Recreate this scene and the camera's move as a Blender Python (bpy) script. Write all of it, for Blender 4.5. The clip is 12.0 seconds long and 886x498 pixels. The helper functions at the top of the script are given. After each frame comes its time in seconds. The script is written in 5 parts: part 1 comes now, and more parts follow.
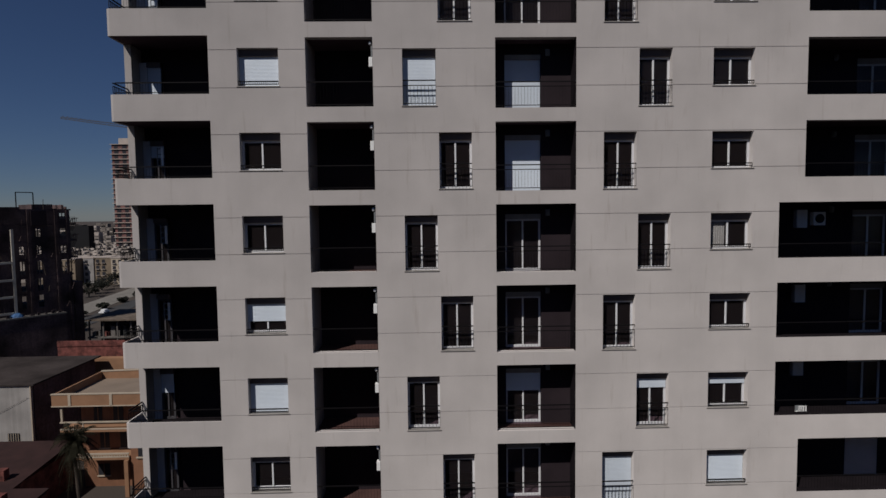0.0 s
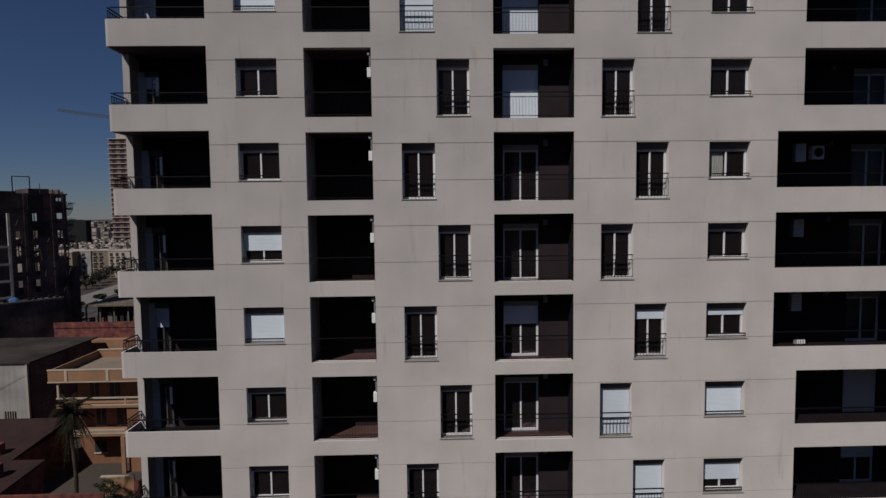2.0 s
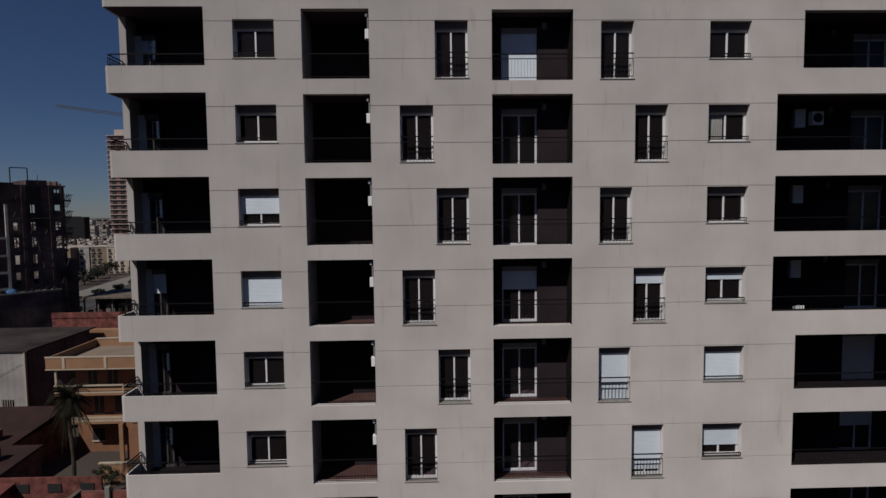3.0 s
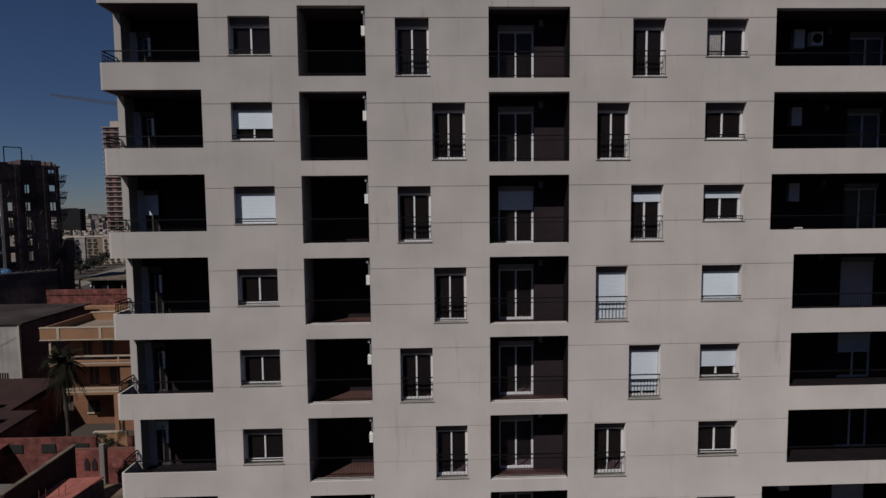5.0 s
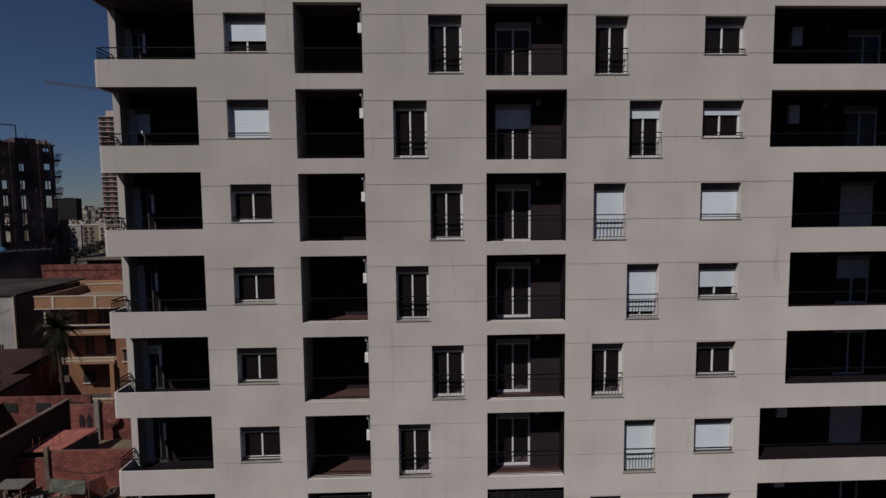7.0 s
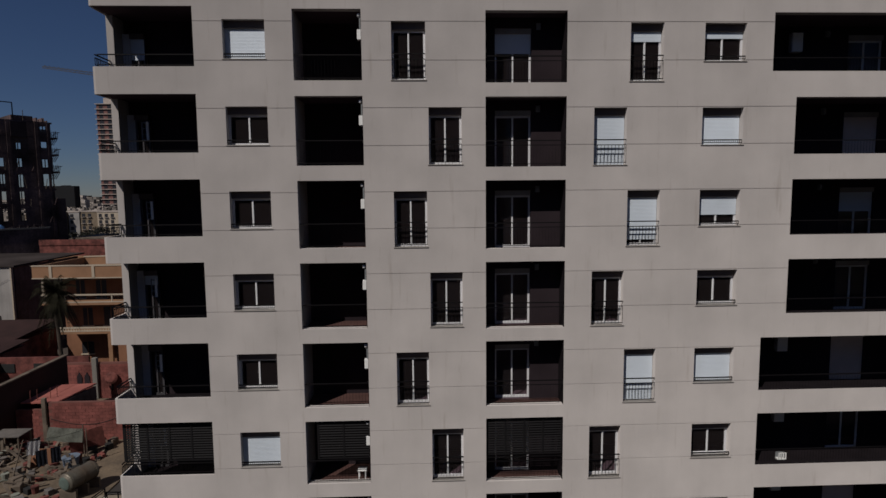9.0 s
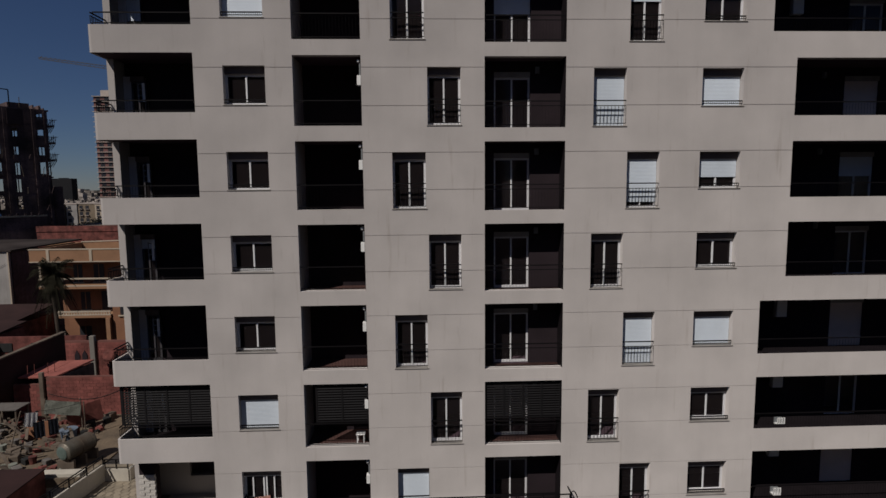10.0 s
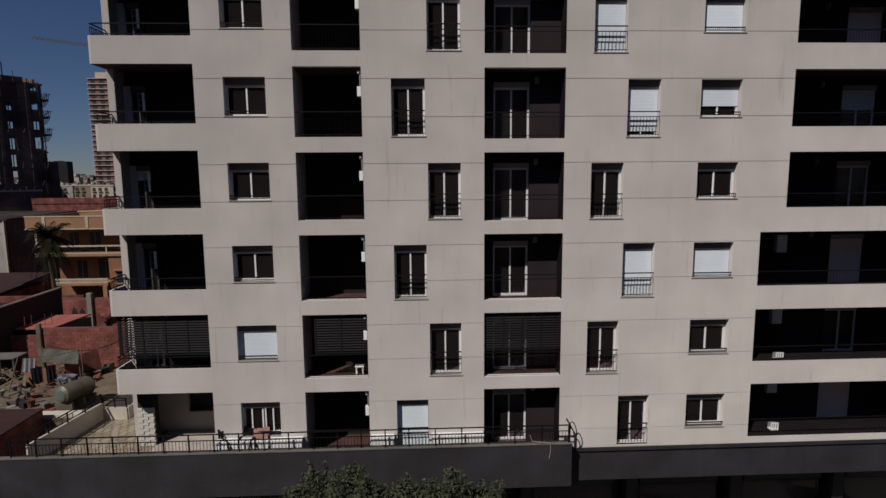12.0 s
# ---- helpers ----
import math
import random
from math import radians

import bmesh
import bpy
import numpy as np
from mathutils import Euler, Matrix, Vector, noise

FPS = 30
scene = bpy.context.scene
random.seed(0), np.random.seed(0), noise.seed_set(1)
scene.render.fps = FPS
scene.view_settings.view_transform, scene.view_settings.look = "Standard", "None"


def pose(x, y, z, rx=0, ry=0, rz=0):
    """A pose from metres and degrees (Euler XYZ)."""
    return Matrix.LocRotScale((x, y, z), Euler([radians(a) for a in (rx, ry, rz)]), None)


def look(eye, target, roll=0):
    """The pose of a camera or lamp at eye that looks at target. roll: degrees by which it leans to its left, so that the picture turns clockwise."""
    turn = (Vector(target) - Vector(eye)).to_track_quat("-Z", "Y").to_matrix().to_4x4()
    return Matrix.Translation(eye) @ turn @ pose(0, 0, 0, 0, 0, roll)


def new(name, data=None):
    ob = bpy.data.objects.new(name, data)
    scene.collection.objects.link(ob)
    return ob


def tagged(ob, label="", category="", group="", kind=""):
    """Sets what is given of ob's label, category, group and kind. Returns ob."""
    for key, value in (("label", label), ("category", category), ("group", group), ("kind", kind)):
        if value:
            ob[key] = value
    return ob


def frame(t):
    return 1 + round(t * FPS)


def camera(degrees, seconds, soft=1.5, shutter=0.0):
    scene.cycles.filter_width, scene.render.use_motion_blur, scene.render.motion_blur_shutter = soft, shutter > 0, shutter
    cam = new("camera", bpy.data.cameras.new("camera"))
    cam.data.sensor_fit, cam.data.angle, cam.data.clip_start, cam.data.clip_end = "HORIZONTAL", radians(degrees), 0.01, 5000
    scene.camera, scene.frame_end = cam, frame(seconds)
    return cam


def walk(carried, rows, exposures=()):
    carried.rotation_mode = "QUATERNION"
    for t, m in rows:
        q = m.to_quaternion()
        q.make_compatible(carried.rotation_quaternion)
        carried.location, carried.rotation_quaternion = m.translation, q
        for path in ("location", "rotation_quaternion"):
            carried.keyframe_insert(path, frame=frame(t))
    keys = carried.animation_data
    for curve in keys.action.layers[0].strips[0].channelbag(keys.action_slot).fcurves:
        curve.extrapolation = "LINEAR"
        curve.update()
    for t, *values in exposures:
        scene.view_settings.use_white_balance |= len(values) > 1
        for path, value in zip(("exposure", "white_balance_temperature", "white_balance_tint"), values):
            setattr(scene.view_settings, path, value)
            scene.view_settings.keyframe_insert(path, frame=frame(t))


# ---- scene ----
cam = camera(76.0, 12.0)
# seconds, x, y, z, yaw, pitch, lean
ROWS = [
    (0.0, -2.494, -21.508, 26.993, -1.271, -3.625, 0.706),
    (0.5, -2.496, -21.523, 26.371, -1.322, -3.645, 0.695),
    (1.0, -2.495, -21.534, 25.696, -1.394, -3.671, 0.685),
    (1.5, -2.493, -21.540, 25.059, -1.414, -3.704, 0.675),
    (2.0, -2.489, -21.543, 24.316, -1.452, -3.745, 0.666),
    (2.5, -2.483, -21.542, 23.647, -1.558, -3.794, 0.656),
    (3.0, -2.477, -21.539, 22.957, -1.559, -3.853, 0.647),
    (4.0, -2.461, -21.526, 21.381, -1.732, -4.001, 0.629),
    (5.0, -2.445, -21.509, 19.906, -1.824, -4.195, 0.612),
    (5.5, -2.437, -21.499, 19.162, -1.873, -4.312, 0.602),
    (6.0, -2.430, -21.490, 18.354, -1.894, -4.442, 0.593),
    (6.5, -2.424, -21.482, 17.637, -2.017, -4.588, 0.584),
    (7.0, -2.419, -21.474, 16.940, -2.060, -4.749, 0.574),
    (8.0, -2.415, -21.466, 15.632, -2.123, -5.121, 0.553),
    (9.0, -2.420, -21.468, 14.414, -2.139, -5.564, 0.531),
    (9.5, -2.427, -21.474, 13.842, -2.222, -5.815, 0.519),
    (10.0, -2.437, -21.485, 13.153, -2.286, -6.086, 0.506),
    (10.5, -2.451, -21.500, 12.556, -2.357, -6.378, 0.493),
    (11.0, -2.468, -21.520, 12.041, -2.407, -6.692, 0.479),
    (11.5, -2.489, -21.546, 11.467, -2.488, -7.029, 0.464),
    (12.0, -2.515, -21.579, 10.948, -2.512, -7.389, 0.448),
]
walk(cam, [(t, pose(x, y, z, 90 + pitch, lean, yaw)) for t, x, y, z, yaw, pitch, lean in ROWS],
     [(0, -0.50, 6450, 9.5), (3, -0.54, 6480, 9.5), (5.5, -0.56, 6510, 9.5), (7, -0.6, 6530, 9.5), (9, -0.63, 6590, 9.5),
      (9.5, -0.62, 6610, 9.5), (10.5, -0.48, 6630, 9.3), (12, -0.28, 6650, 9.2)])

# ---- world, sun ----
SUN_DIR = Vector((0.77, 1.0, -1.38)).normalized()   # the way the light travels
sun_el = math.asin(-SUN_DIR.z)
world = bpy.data.worlds.new("world")
scene.world = world
world.use_nodes = True
wn = world.node_tree.nodes
bg = wn["Background"]
sky = wn.new("ShaderNodeTexSky")
sky.sky_type = "NISHITA"
sky.sun_disc = False
sky.sun_elevation = sun_el
sky.sun_rotation = math.atan2(-SUN_DIR.x, -SUN_DIR.y)
sky.altitude = 50
sky.air_density = 0.85
sky.dust_density = 0.02
sky.ozone_density = 6.0
tint = wn.new("ShaderNodeMix")
tint.data_type, tint.blend_type = "RGBA", "MULTIPLY"
tint.inputs["Factor"].default_value = 1.0
tint.inputs["B"].default_value = (0.69, 0.715, 0.86, 1)
world.node_tree.links.new(sky.outputs[0], tint.inputs["A"])
world.node_tree.links.new(tint.outputs["Result"], bg.inputs[0])
bg.inputs[1].default_value = 0.046
lamp = bpy.data.lights.new("sun", "SUN")
lamp.energy, lamp.angle, lamp.color = 4.5, radians(0.5), (1.0, 0.945, 0.89)
sun = new("sun", lamp)
sun.matrix_world = look((-40, -60, 80), Vector((-40, -60, 80)) + SUN_DIR)

# ---- materials ----


def material(name, color, rough=0.8, var=0.15, big=0.6, fine=18.0, bump=0.15, metal=0.0, second=None, spec=0.3, streak=0.0, rand=0.0, drips=0.0, island=0.0, powder=0.0):
    """A procedural surface: colour with broad stains and fine grain, relief, and vertical streaks."""
    m = bpy.data.materials.new(name)
    m.use_nodes = True
    nt = m.node_tree
    n, l = nt.nodes, nt.links
    bsdf = n["Principled BSDF"]
    bsdf.inputs["Roughness"].default_value = rough
    bsdf.inputs["Metallic"].default_value = metal
    bsdf.inputs["Diffuse Roughness"].default_value = powder
    bsdf.inputs["Specular IOR Level"].default_value = spec
    geo = n.new("ShaderNodeNewGeometry")
    tex = n.new("ShaderNodeTexNoise")
    tex.inputs["Scale"].default_value = big
    tex.inputs["Detail"].default_value = 6
    l.new(geo.outputs["Position"], tex.inputs["Vector"])
    grain = n.new("ShaderNodeTexNoise")
    grain.inputs["Scale"].default_value = fine
    grain.inputs["Detail"].default_value = 4
    l.new(geo.outputs["Position"], grain.inputs["Vector"])
    ramp = n.new("ShaderNodeMapRange")
    ramp.inputs["From Min"].default_value, ramp.inputs["From Max"].default_value = 0.3, 0.7
    l.new(tex.outputs["Fac"], ramp.inputs["Value"])
    mix = n.new("ShaderNodeMix")
    mix.data_type = "RGBA"
    dark = second or tuple(c * (1 - var * 1.6) for c in color)
    lit = color if second else tuple(min(1, c * (1 + var * 0.6)) for c in color)
    mix.inputs["A"].default_value = (*dark, 1)
    mix.inputs["B"].default_value = (*lit, 1)
    l.new(ramp.outputs["Result"], mix.inputs["Factor"])
    out = mix.outputs["Result"]

    def darken(fac, low, high):
        nonlocal out
        mr = n.new("ShaderNodeMapRange")
        mr.inputs["From Min"].default_value, mr.inputs["From Max"].default_value = 0.25, 0.75
        mr.inputs["To Min"].default_value, mr.inputs["To Max"].default_value = low, high
        l.new(fac, mr.inputs["Value"])
        mul = n.new("ShaderNodeMix")
        mul.data_type, mul.blend_type = "RGBA", "MULTIPLY"
        mul.inputs["Factor"].default_value = 1
        l.new(out, mul.inputs["A"])
        l.new(mr.outputs["Result"], mul.inputs["B"])
        out = mul.outputs["Result"]

    darken(grain.outputs["Fac"], 1 - var * 0.7, 1 + var * 0.5)
    if streak:
        mp = n.new("ShaderNodeMapping")
        mp.inputs["Scale"].default_value = (2.6, 2.6, 0.12)
        l.new(geo.outputs["Position"], mp.inputs["Vector"])
        st = n.new("ShaderNodeTexNoise")
        st.inputs["Scale"].default_value = 1.0
        st.inputs["Detail"].default_value = 5
        l.new(mp.outputs["Vector"], st.inputs["Vector"])
        darken(st.outputs["Fac"], 1 + streak * 0.3, 1 - streak)
    if drips:
        mp = n.new("ShaderNodeMapping")
        mp.inputs["Scale"].default_value = (3.4, 3.4, 0.32)
        l.new(geo.outputs["Position"], mp.inputs["Vector"])
        st = n.new("ShaderNodeTexNoise")
        st.inputs["Scale"].default_value = 1.0
        st.inputs["Detail"].default_value = 3
        st.inputs["Roughness"].default_value = 0.65
        l.new(mp.outputs["Vector"], st.inputs["Vector"])
        cut = n.new("ShaderNodeMapRange")
        cut.inputs["From Min"].default_value, cut.inputs["From Max"].default_value = 0.60, 0.74
        cut.inputs["To Min"].default_value, cut.inputs["To Max"].default_value = 0.0, drips
        l.new(st.outputs["Fac"], cut.inputs["Value"])
        stain = n.new("ShaderNodeMix")
        stain.data_type = "RGBA"
        stain.inputs["B"].default_value = (0.24, 0.19, 0.15, 1)
        l.new(cut.outputs["Result"], stain.inputs["Factor"])
        l.new(out, stain.inputs["A"])
        out = stain.outputs["Result"]
    if rand:
        info = n.new("ShaderNodeObjectInfo")
        darken(info.outputs["Random"], 1 - rand, 1 + rand * 0.5)
    if island:
        darken(geo.outputs["Random Per Island"], 1 - island, 1 + island * 0.5)
    l.new(out, bsdf.inputs["Base Color"])
    if bump:
        b = n.new("ShaderNodeBump")
        b.inputs["Strength"].default_value = bump
        b.inputs["Distance"].default_value = 0.02
        l.new(grain.outputs["Fac"], b.inputs["Height"])
        l.new(b.outputs["Normal"], bsdf.inputs["Normal"])
    return m


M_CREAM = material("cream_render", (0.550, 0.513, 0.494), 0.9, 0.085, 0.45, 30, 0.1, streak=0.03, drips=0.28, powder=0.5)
# greyed copy of the cream render, shade of inner walls put into colour
M_SIDE = material("render_shade_grey", (0.34, 0.32, 0.30), 0.9, 0.08, 0.5, 30, 0.1)
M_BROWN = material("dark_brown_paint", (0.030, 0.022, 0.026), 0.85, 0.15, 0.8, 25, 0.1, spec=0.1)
# tone lifted towards purple to imitate hazy blacks under the slabs
M_CEIL = material("dark_soffit_and_floor", (0.085, 0.058, 0.072), 0.9, 0.12, 0.8, 25, 0.05, spec=0.1)
M_TILE = material("red_floor_tile", (0.085, 0.045, 0.040), 0.7, 0.15, 1.5, 12, 0.1, spec=0.2)
M_FRAME = material("white_aluminium", (0.72, 0.73, 0.74), 0.45, 0.04, 1.0, 40, 0.02)
# blue raised in the white in place of reflected sky
M_SHUT = material("shutter_white_plastic", (0.68, 0.75, 0.83), 0.5, 0.05, 0.8, 40, 0.02, rand=0.10)
M_BOX = material("shutter_box_grey", (0.125, 0.10, 0.095), 0.7, 0.08, 1.0, 30, 0.05)
M_IRON = material("black_iron_paint", (0.006, 0.005, 0.006), 0.7, 0.2, 3.0, 60, 0.1, spec=0.15)
M_LOUVRE = material("dark_louvre_paint", (0.006, 0.005, 0.006), 0.7, 0.1, 2.0, 40, 0.05)
M_SILL = material("grey_stone_sill", (0.30, 0.28, 0.26), 0.7, 0.12, 2.0, 30, 0.1)
M_CLAD = material("charcoal_cladding", (0.034, 0.033, 0.0375), 0.6, 0.2, 0.6, 14, 0.08, streak=0.12)
M_WHITE = material("white_plastic_box", (0.8, 0.8, 0.79), 0.5, 0.03, 1.0, 30, 0.02)
M_GREYBOX = material("grey_metal_box", (0.20, 0.21, 0.22), 0.6, 0.06, 1.0, 30, 0.02)
M_INSIDE = material("dim_room_paint", (0.30, 0.24, 0.25), 0.9, 0.1, 0.6, 20, 0.05)
M_CURTAIN = material("pale_curtain_cloth", (0.42, 0.42, 0.40), 0.95, 0.1, 2.0, 25, 0.2)
M_ASPHALT = material("asphalt", (0.055, 0.054, 0.055), 0.9, 0.2, 0.1, 20, 0.2)
M_GROUND = material("dry_ground", (0.09, 0.072, 0.060), 0.95, 0.3, 0.04, 6, 0.3, second=(0.045, 0.037, 0.032))
M_PAVE = material("pavement_concrete", (0.20, 0.185, 0.165), 0.9, 0.15, 0.3, 12, 0.2)
M_STONE = material("beige_paving_stone", (0.29, 0.245, 0.185), 0.85, 0.15, 1.2, 20, 0.2, rand=0.2)
M_GROUT = material("paving_grout", (0.22, 0.185, 0.14), 0.95, 0.15, 1.2, 20, 0.2)
M_WALLW = material("whitewashed_wall", (0.58, 0.55, 0.51), 0.9, 0.10, 0.6, 20, 0.15, streak=0.06)
M_BRICK = material("red_clay_brick", (0.240, 0.078, 0.066), 0.9, 0.3, 1.1, 14, 0.4, rand=0.16, streak=0.12)
M_MORTAR = material("brick_mortar", (0.17, 0.072, 0.060), 0.95, 0.15, 1.0, 25, 0.2)
M_BRICKFAR = material("far_red_brick", (0.185, 0.062, 0.052), 0.9, 0.42, 1.3, 6, 0.5, streak=0.15)
M_ROOFRED = material("red_painted_roof", (0.17, 0.052, 0.046), 0.8, 0.2, 0.5, 10, 0.1, streak=0.15)
M_CONC = material("weathered_concrete", (0.15, 0.135, 0.125), 0.92, 0.2, 0.4, 10, 0.2, streak=0.25)
M_DARKCONC = material("dark_raw_concrete", (0.115, 0.078, 0.078), 0.92, 0.5, 0.22, 3, 0.3, streak=0.3)
M_OCHRE = material("ochre_house_render", (0.26, 0.125, 0.072), 0.9, 0.16, 0.4, 12, 0.1, streak=0.15)
M_OCHRELT = material("pale_ochre_trim", (0.29, 0.16, 0.092), 0.9, 0.12, 0.6, 12, 0.1)
M_CREAMTRIM = material("cream_balustrade_paint", (0.43, 0.36, 0.28), 0.85, 0.08, 0.8, 15, 0.1)
M_ROOFDECK = material("sandy_roof_deck", (0.225, 0.175, 0.135), 0.95, 0.12, 0.3, 8, 0.2)
M_CLUTTERDECK = material("dusty_roof_deck", (0.18, 0.135, 0.092), 0.95, 0.3, 0.8, 8, 0.3, second=(0.08, 0.062, 0.047))
M_DOORGREY = material("grey_door_frame", (0.065, 0.062, 0.068), 0.6, 0.06, 1.0, 30, 0.02)
M_PARAPET = material("dusty_white_parapet", (0.52, 0.48, 0.41), 0.9, 0.12, 1.0, 20, 0.15, streak=0.1)
# shade put into the colour of far roofs and a shed side
M_SHADERED = material("shade_dark_red", (0.034, 0.015, 0.014), 0.9, 0.2, 0.6, 10, 0.1)
M_ROOFPINK = material("pinkish_red_roof", (0.33, 0.11, 0.09), 0.85, 0.15, 0.8, 12, 0.1, streak=0.15)
M_PATIO = material("pale_terracotta_tile", (0.42, 0.37, 0.33), 0.8, 0.14, 1.5, 14, 0.1)
M_RING = material("white_window_frame", (0.68, 0.68, 0.70), 0.5, 0.05, 1.0, 40, 0.02)
M_ROOFGREY = material("grey_roof_felt", (0.052, 0.043, 0.041), 0.95, 0.3, 0.25, 6, 0.2, spec=0.05)
M_TANK = material("weathered_steel_tank", (0.16, 0.15, 0.125), 0.5, 0.25, 1.6, 15, 0.15, metal=0.4, second=(0.13, 0.10, 0.075))
M_TANKEND = material("green_tank_end", (0.10, 0.13, 0.115), 0.55, 0.15, 2.0, 20, 0.1)
M_WOOD = material("grey_weathered_wood", (0.155, 0.122, 0.095), 0.9, 0.3, 1.0, 20, 0.2)
M_BARK = material("bark", (0.06, 0.046, 0.036), 0.95, 0.25, 2.0, 20, 0.4)
M_LEAF = material("tree_leaf", (0.070, 0.080, 0.045), 0.7, 0.3, 2.5, 12, 0.0, second=(0.026, 0.032, 0.021), spec=0.15)
M_PALM = material("palm_leaf", (0.030, 0.028, 0.018), 0.8, 0.3, 1.0, 8, 0.0, spec=0.05)
M_SHRUB = material("dark_shrub_leaf", (0.020, 0.021, 0.014), 0.7, 0.3, 0.4, 3, 0.0)
M_TOWER = material("brick_and_concrete_core", (0.20, 0.10, 0.09), 0.9, 0.3, 0.2, 1, 0.1)
M_SLAB = material("pale_concrete_slab", (0.42, 0.36, 0.32), 0.9, 0.1, 0.2, 3, 0.1)
M_CITYA = material("far_pale_render", (0.31, 0.24, 0.17), 0.9, 0.2, 0.05, 1, 0.0, rand=0.35)
M_CITYFAR = material("far_city_render", (0.42, 0.37, 0.33), 0.9, 0.3, 0.12, 0.6, 0.0, second=(0.20, 0.17, 0.15), island=0.85)
M_CITYB = material("far_dark_render", (0.011, 0.011, 0.013), 0.9, 0.2, 0.05, 1, 0.0)
M_CITYWIN = material("far_window_dark", (0.03, 0.03, 0.035), 0.4, 0.1, 0.5, 3, 0.0)
M_BLUE = material("blue_plastic", (0.05, 0.12, 0.26), 0.5, 0.1, 2.0, 20, 0.0)
# whitewash darkened, like other background colours, to imitate lens falloff at left
M_WAREHOUSE = material("streaked_grey_whitewash", (0.33, 0.31, 0.295), 0.9, 0.16, 0.35, 10, 0.2, streak=0.2)
# near-black so that sunlit floors, sills and jambs look shaded
M_SHADEBLACK = material("loggia_shade_black", (0.013, 0.010, 0.012), 0.8, 0.15, 1.5, 12, 0.1, spec=0.1)
# warm copy of the shutter plastic, cancels blue skylight in shaded loggias
M_SHADESHUT = material("shutter_shade_warmed", (0.72, 0.61, 0.56), 0.6, 0.06, 1.0, 30, 0.02)
M_TUB = material("faded_blue_plastic", (0.16, 0.20, 0.26), 0.6, 0.12, 2.0, 20, 0.05)
M_CLOTHW = material("white_cloth", (0.7, 0.7, 0.7), 0.95, 0.06, 3.0, 30, 0.2)
M_CLOTHD = material("navy_cloth", (0.03, 0.035, 0.05), 0.95, 0.1, 3.0, 30, 0.2)
M_CLOTHP = material("pink_cloth", (0.58, 0.33, 0.28), 0.95, 0.1, 3.0, 30, 0.2)
M_TARP = material("grey_green_tarp", (0.22, 0.23, 0.195), 0.85, 0.15, 2.0, 20, 0.2)
M_CARW = material("white_car_paint", (0.7, 0.7, 0.7), 0.3, 0.03, 1.0, 20, 0.0)
M_RUBBER = material("black_rubber", (0.02, 0.02, 0.02), 0.8, 0.1, 2.0, 20, 0.0)


def glass_material():
    m = bpy.data.materials.new("window_glass")
    m.use_nodes = True
    n, l = m.node_tree.nodes, m.node_tree.links
    n.clear()
    out = n.new("ShaderNodeOutputMaterial")
    tr = n.new("ShaderNodeBsdfTransparent")
    tr.inputs[0].default_value = (0.86, 0.85, 0.86, 1)
    gl = n.new("ShaderNodeBsdfGlossy")
    gl.inputs["Roughness"].default_value = 0.02
    gl.inputs["Color"].default_value = (0.9, 0.92, 0.95, 1)
    fr = n.new("ShaderNodeFresnel")
    fr.inputs[0].default_value = 1.20
    # weak brown diffuse brightens the panes in place of what they reflect
    pane_lift = n.new("ShaderNodeBsdfDiffuse")
    pane_lift.inputs[0].default_value = (0.52, 0.42, 0.44, 1)
    lift_mix = n.new("ShaderNodeMixShader")
    lift_mix.inputs[0].default_value = 0.013
    l.new(tr.outputs[0], lift_mix.inputs[1])
    l.new(pane_lift.outputs[0], lift_mix.inputs[2])
    mx = n.new("ShaderNodeMixShader")
    l.new(fr.outputs[0], mx.inputs[0])
    l.new(lift_mix.outputs[0], mx.inputs[1])
    l.new(gl.outputs[0], mx.inputs[2])
    l.new(mx.outputs[0], out.inputs[0])
    return m


M_GLASS = glass_material()

# ---- building tools ----


def box(bm, x0, x1, y0, y1, z0, z1):
    """An upright box into bm."""
    v = [bm.verts.new((x, y, z)) for x in (x0, x1) for y in (y0, y1) for z in (z0, z1)]
    for q in ((0, 1, 3, 2), (4, 6, 7, 5), (0, 4, 5, 1), (2, 3, 7, 6), (0, 2, 6, 4), (1, 5, 7, 3)):
        bm.faces.new([v[i] for i in q])
    return v


def beam(bm, a, b, w, h=None, sides=4):
    """A bar from a to b, square or round."""
    a, b = Vector(a), Vector(b)
    d = b - a
    up = Vector((0, 0, 1)) if abs(d.normalized().z) < 0.95 else Vector((1, 0, 0))
    s = d.cross(up).normalized()
    u = s.cross(d).normalized()
    h = h or w
    ring = []
    for p in (a, b):
        row = []
        for i in range(sides):
            t = 2 * math.pi * (i + 0.5) / sides
            k = 0.7071 if sides == 4 else 0.5
            row.append(bm.verts.new(p + s * math.cos(t) * w * k + u * math.sin(t) * h * k))
        ring.append(row)
    for i in range(sides):
        j = (i + 1) % sides
        bm.faces.new((ring[0][i], ring[0][j], ring[1][j], ring[1][i]))
    bm.faces.new(ring[0][::-1])
    bm.faces.new(ring[1])


def tube(bm, points, radii, sides=8):
    """A tapered round limb along points."""
    rows = []
    for i, p in enumerate(points):
        p = Vector(p)
        d = (Vector(points[min(i + 1, len(points) - 1)]) - Vector(points[max(i - 1, 0)])).normalized()
        up = Vector((0, 1, 0)) if abs(d.y) < 0.9 else Vector((1, 0, 0))
        s = d.cross(up).normalized()
        u = s.cross(d)
        rows.append([bm.verts.new(p + (s * math.cos(t) + u * math.sin(t)) * radii[i]) for t in (2 * math.pi * k / sides for k in range(sides))])
    for a, b in zip(rows, rows[1:]):
        for i in range(sides):
            bm.faces.new((a[i], a[(i + 1) % sides], b[(i + 1) % sides], b[i]))
    bm.faces.new(rows[0][::-1])
    bm.faces.new(rows[-1])


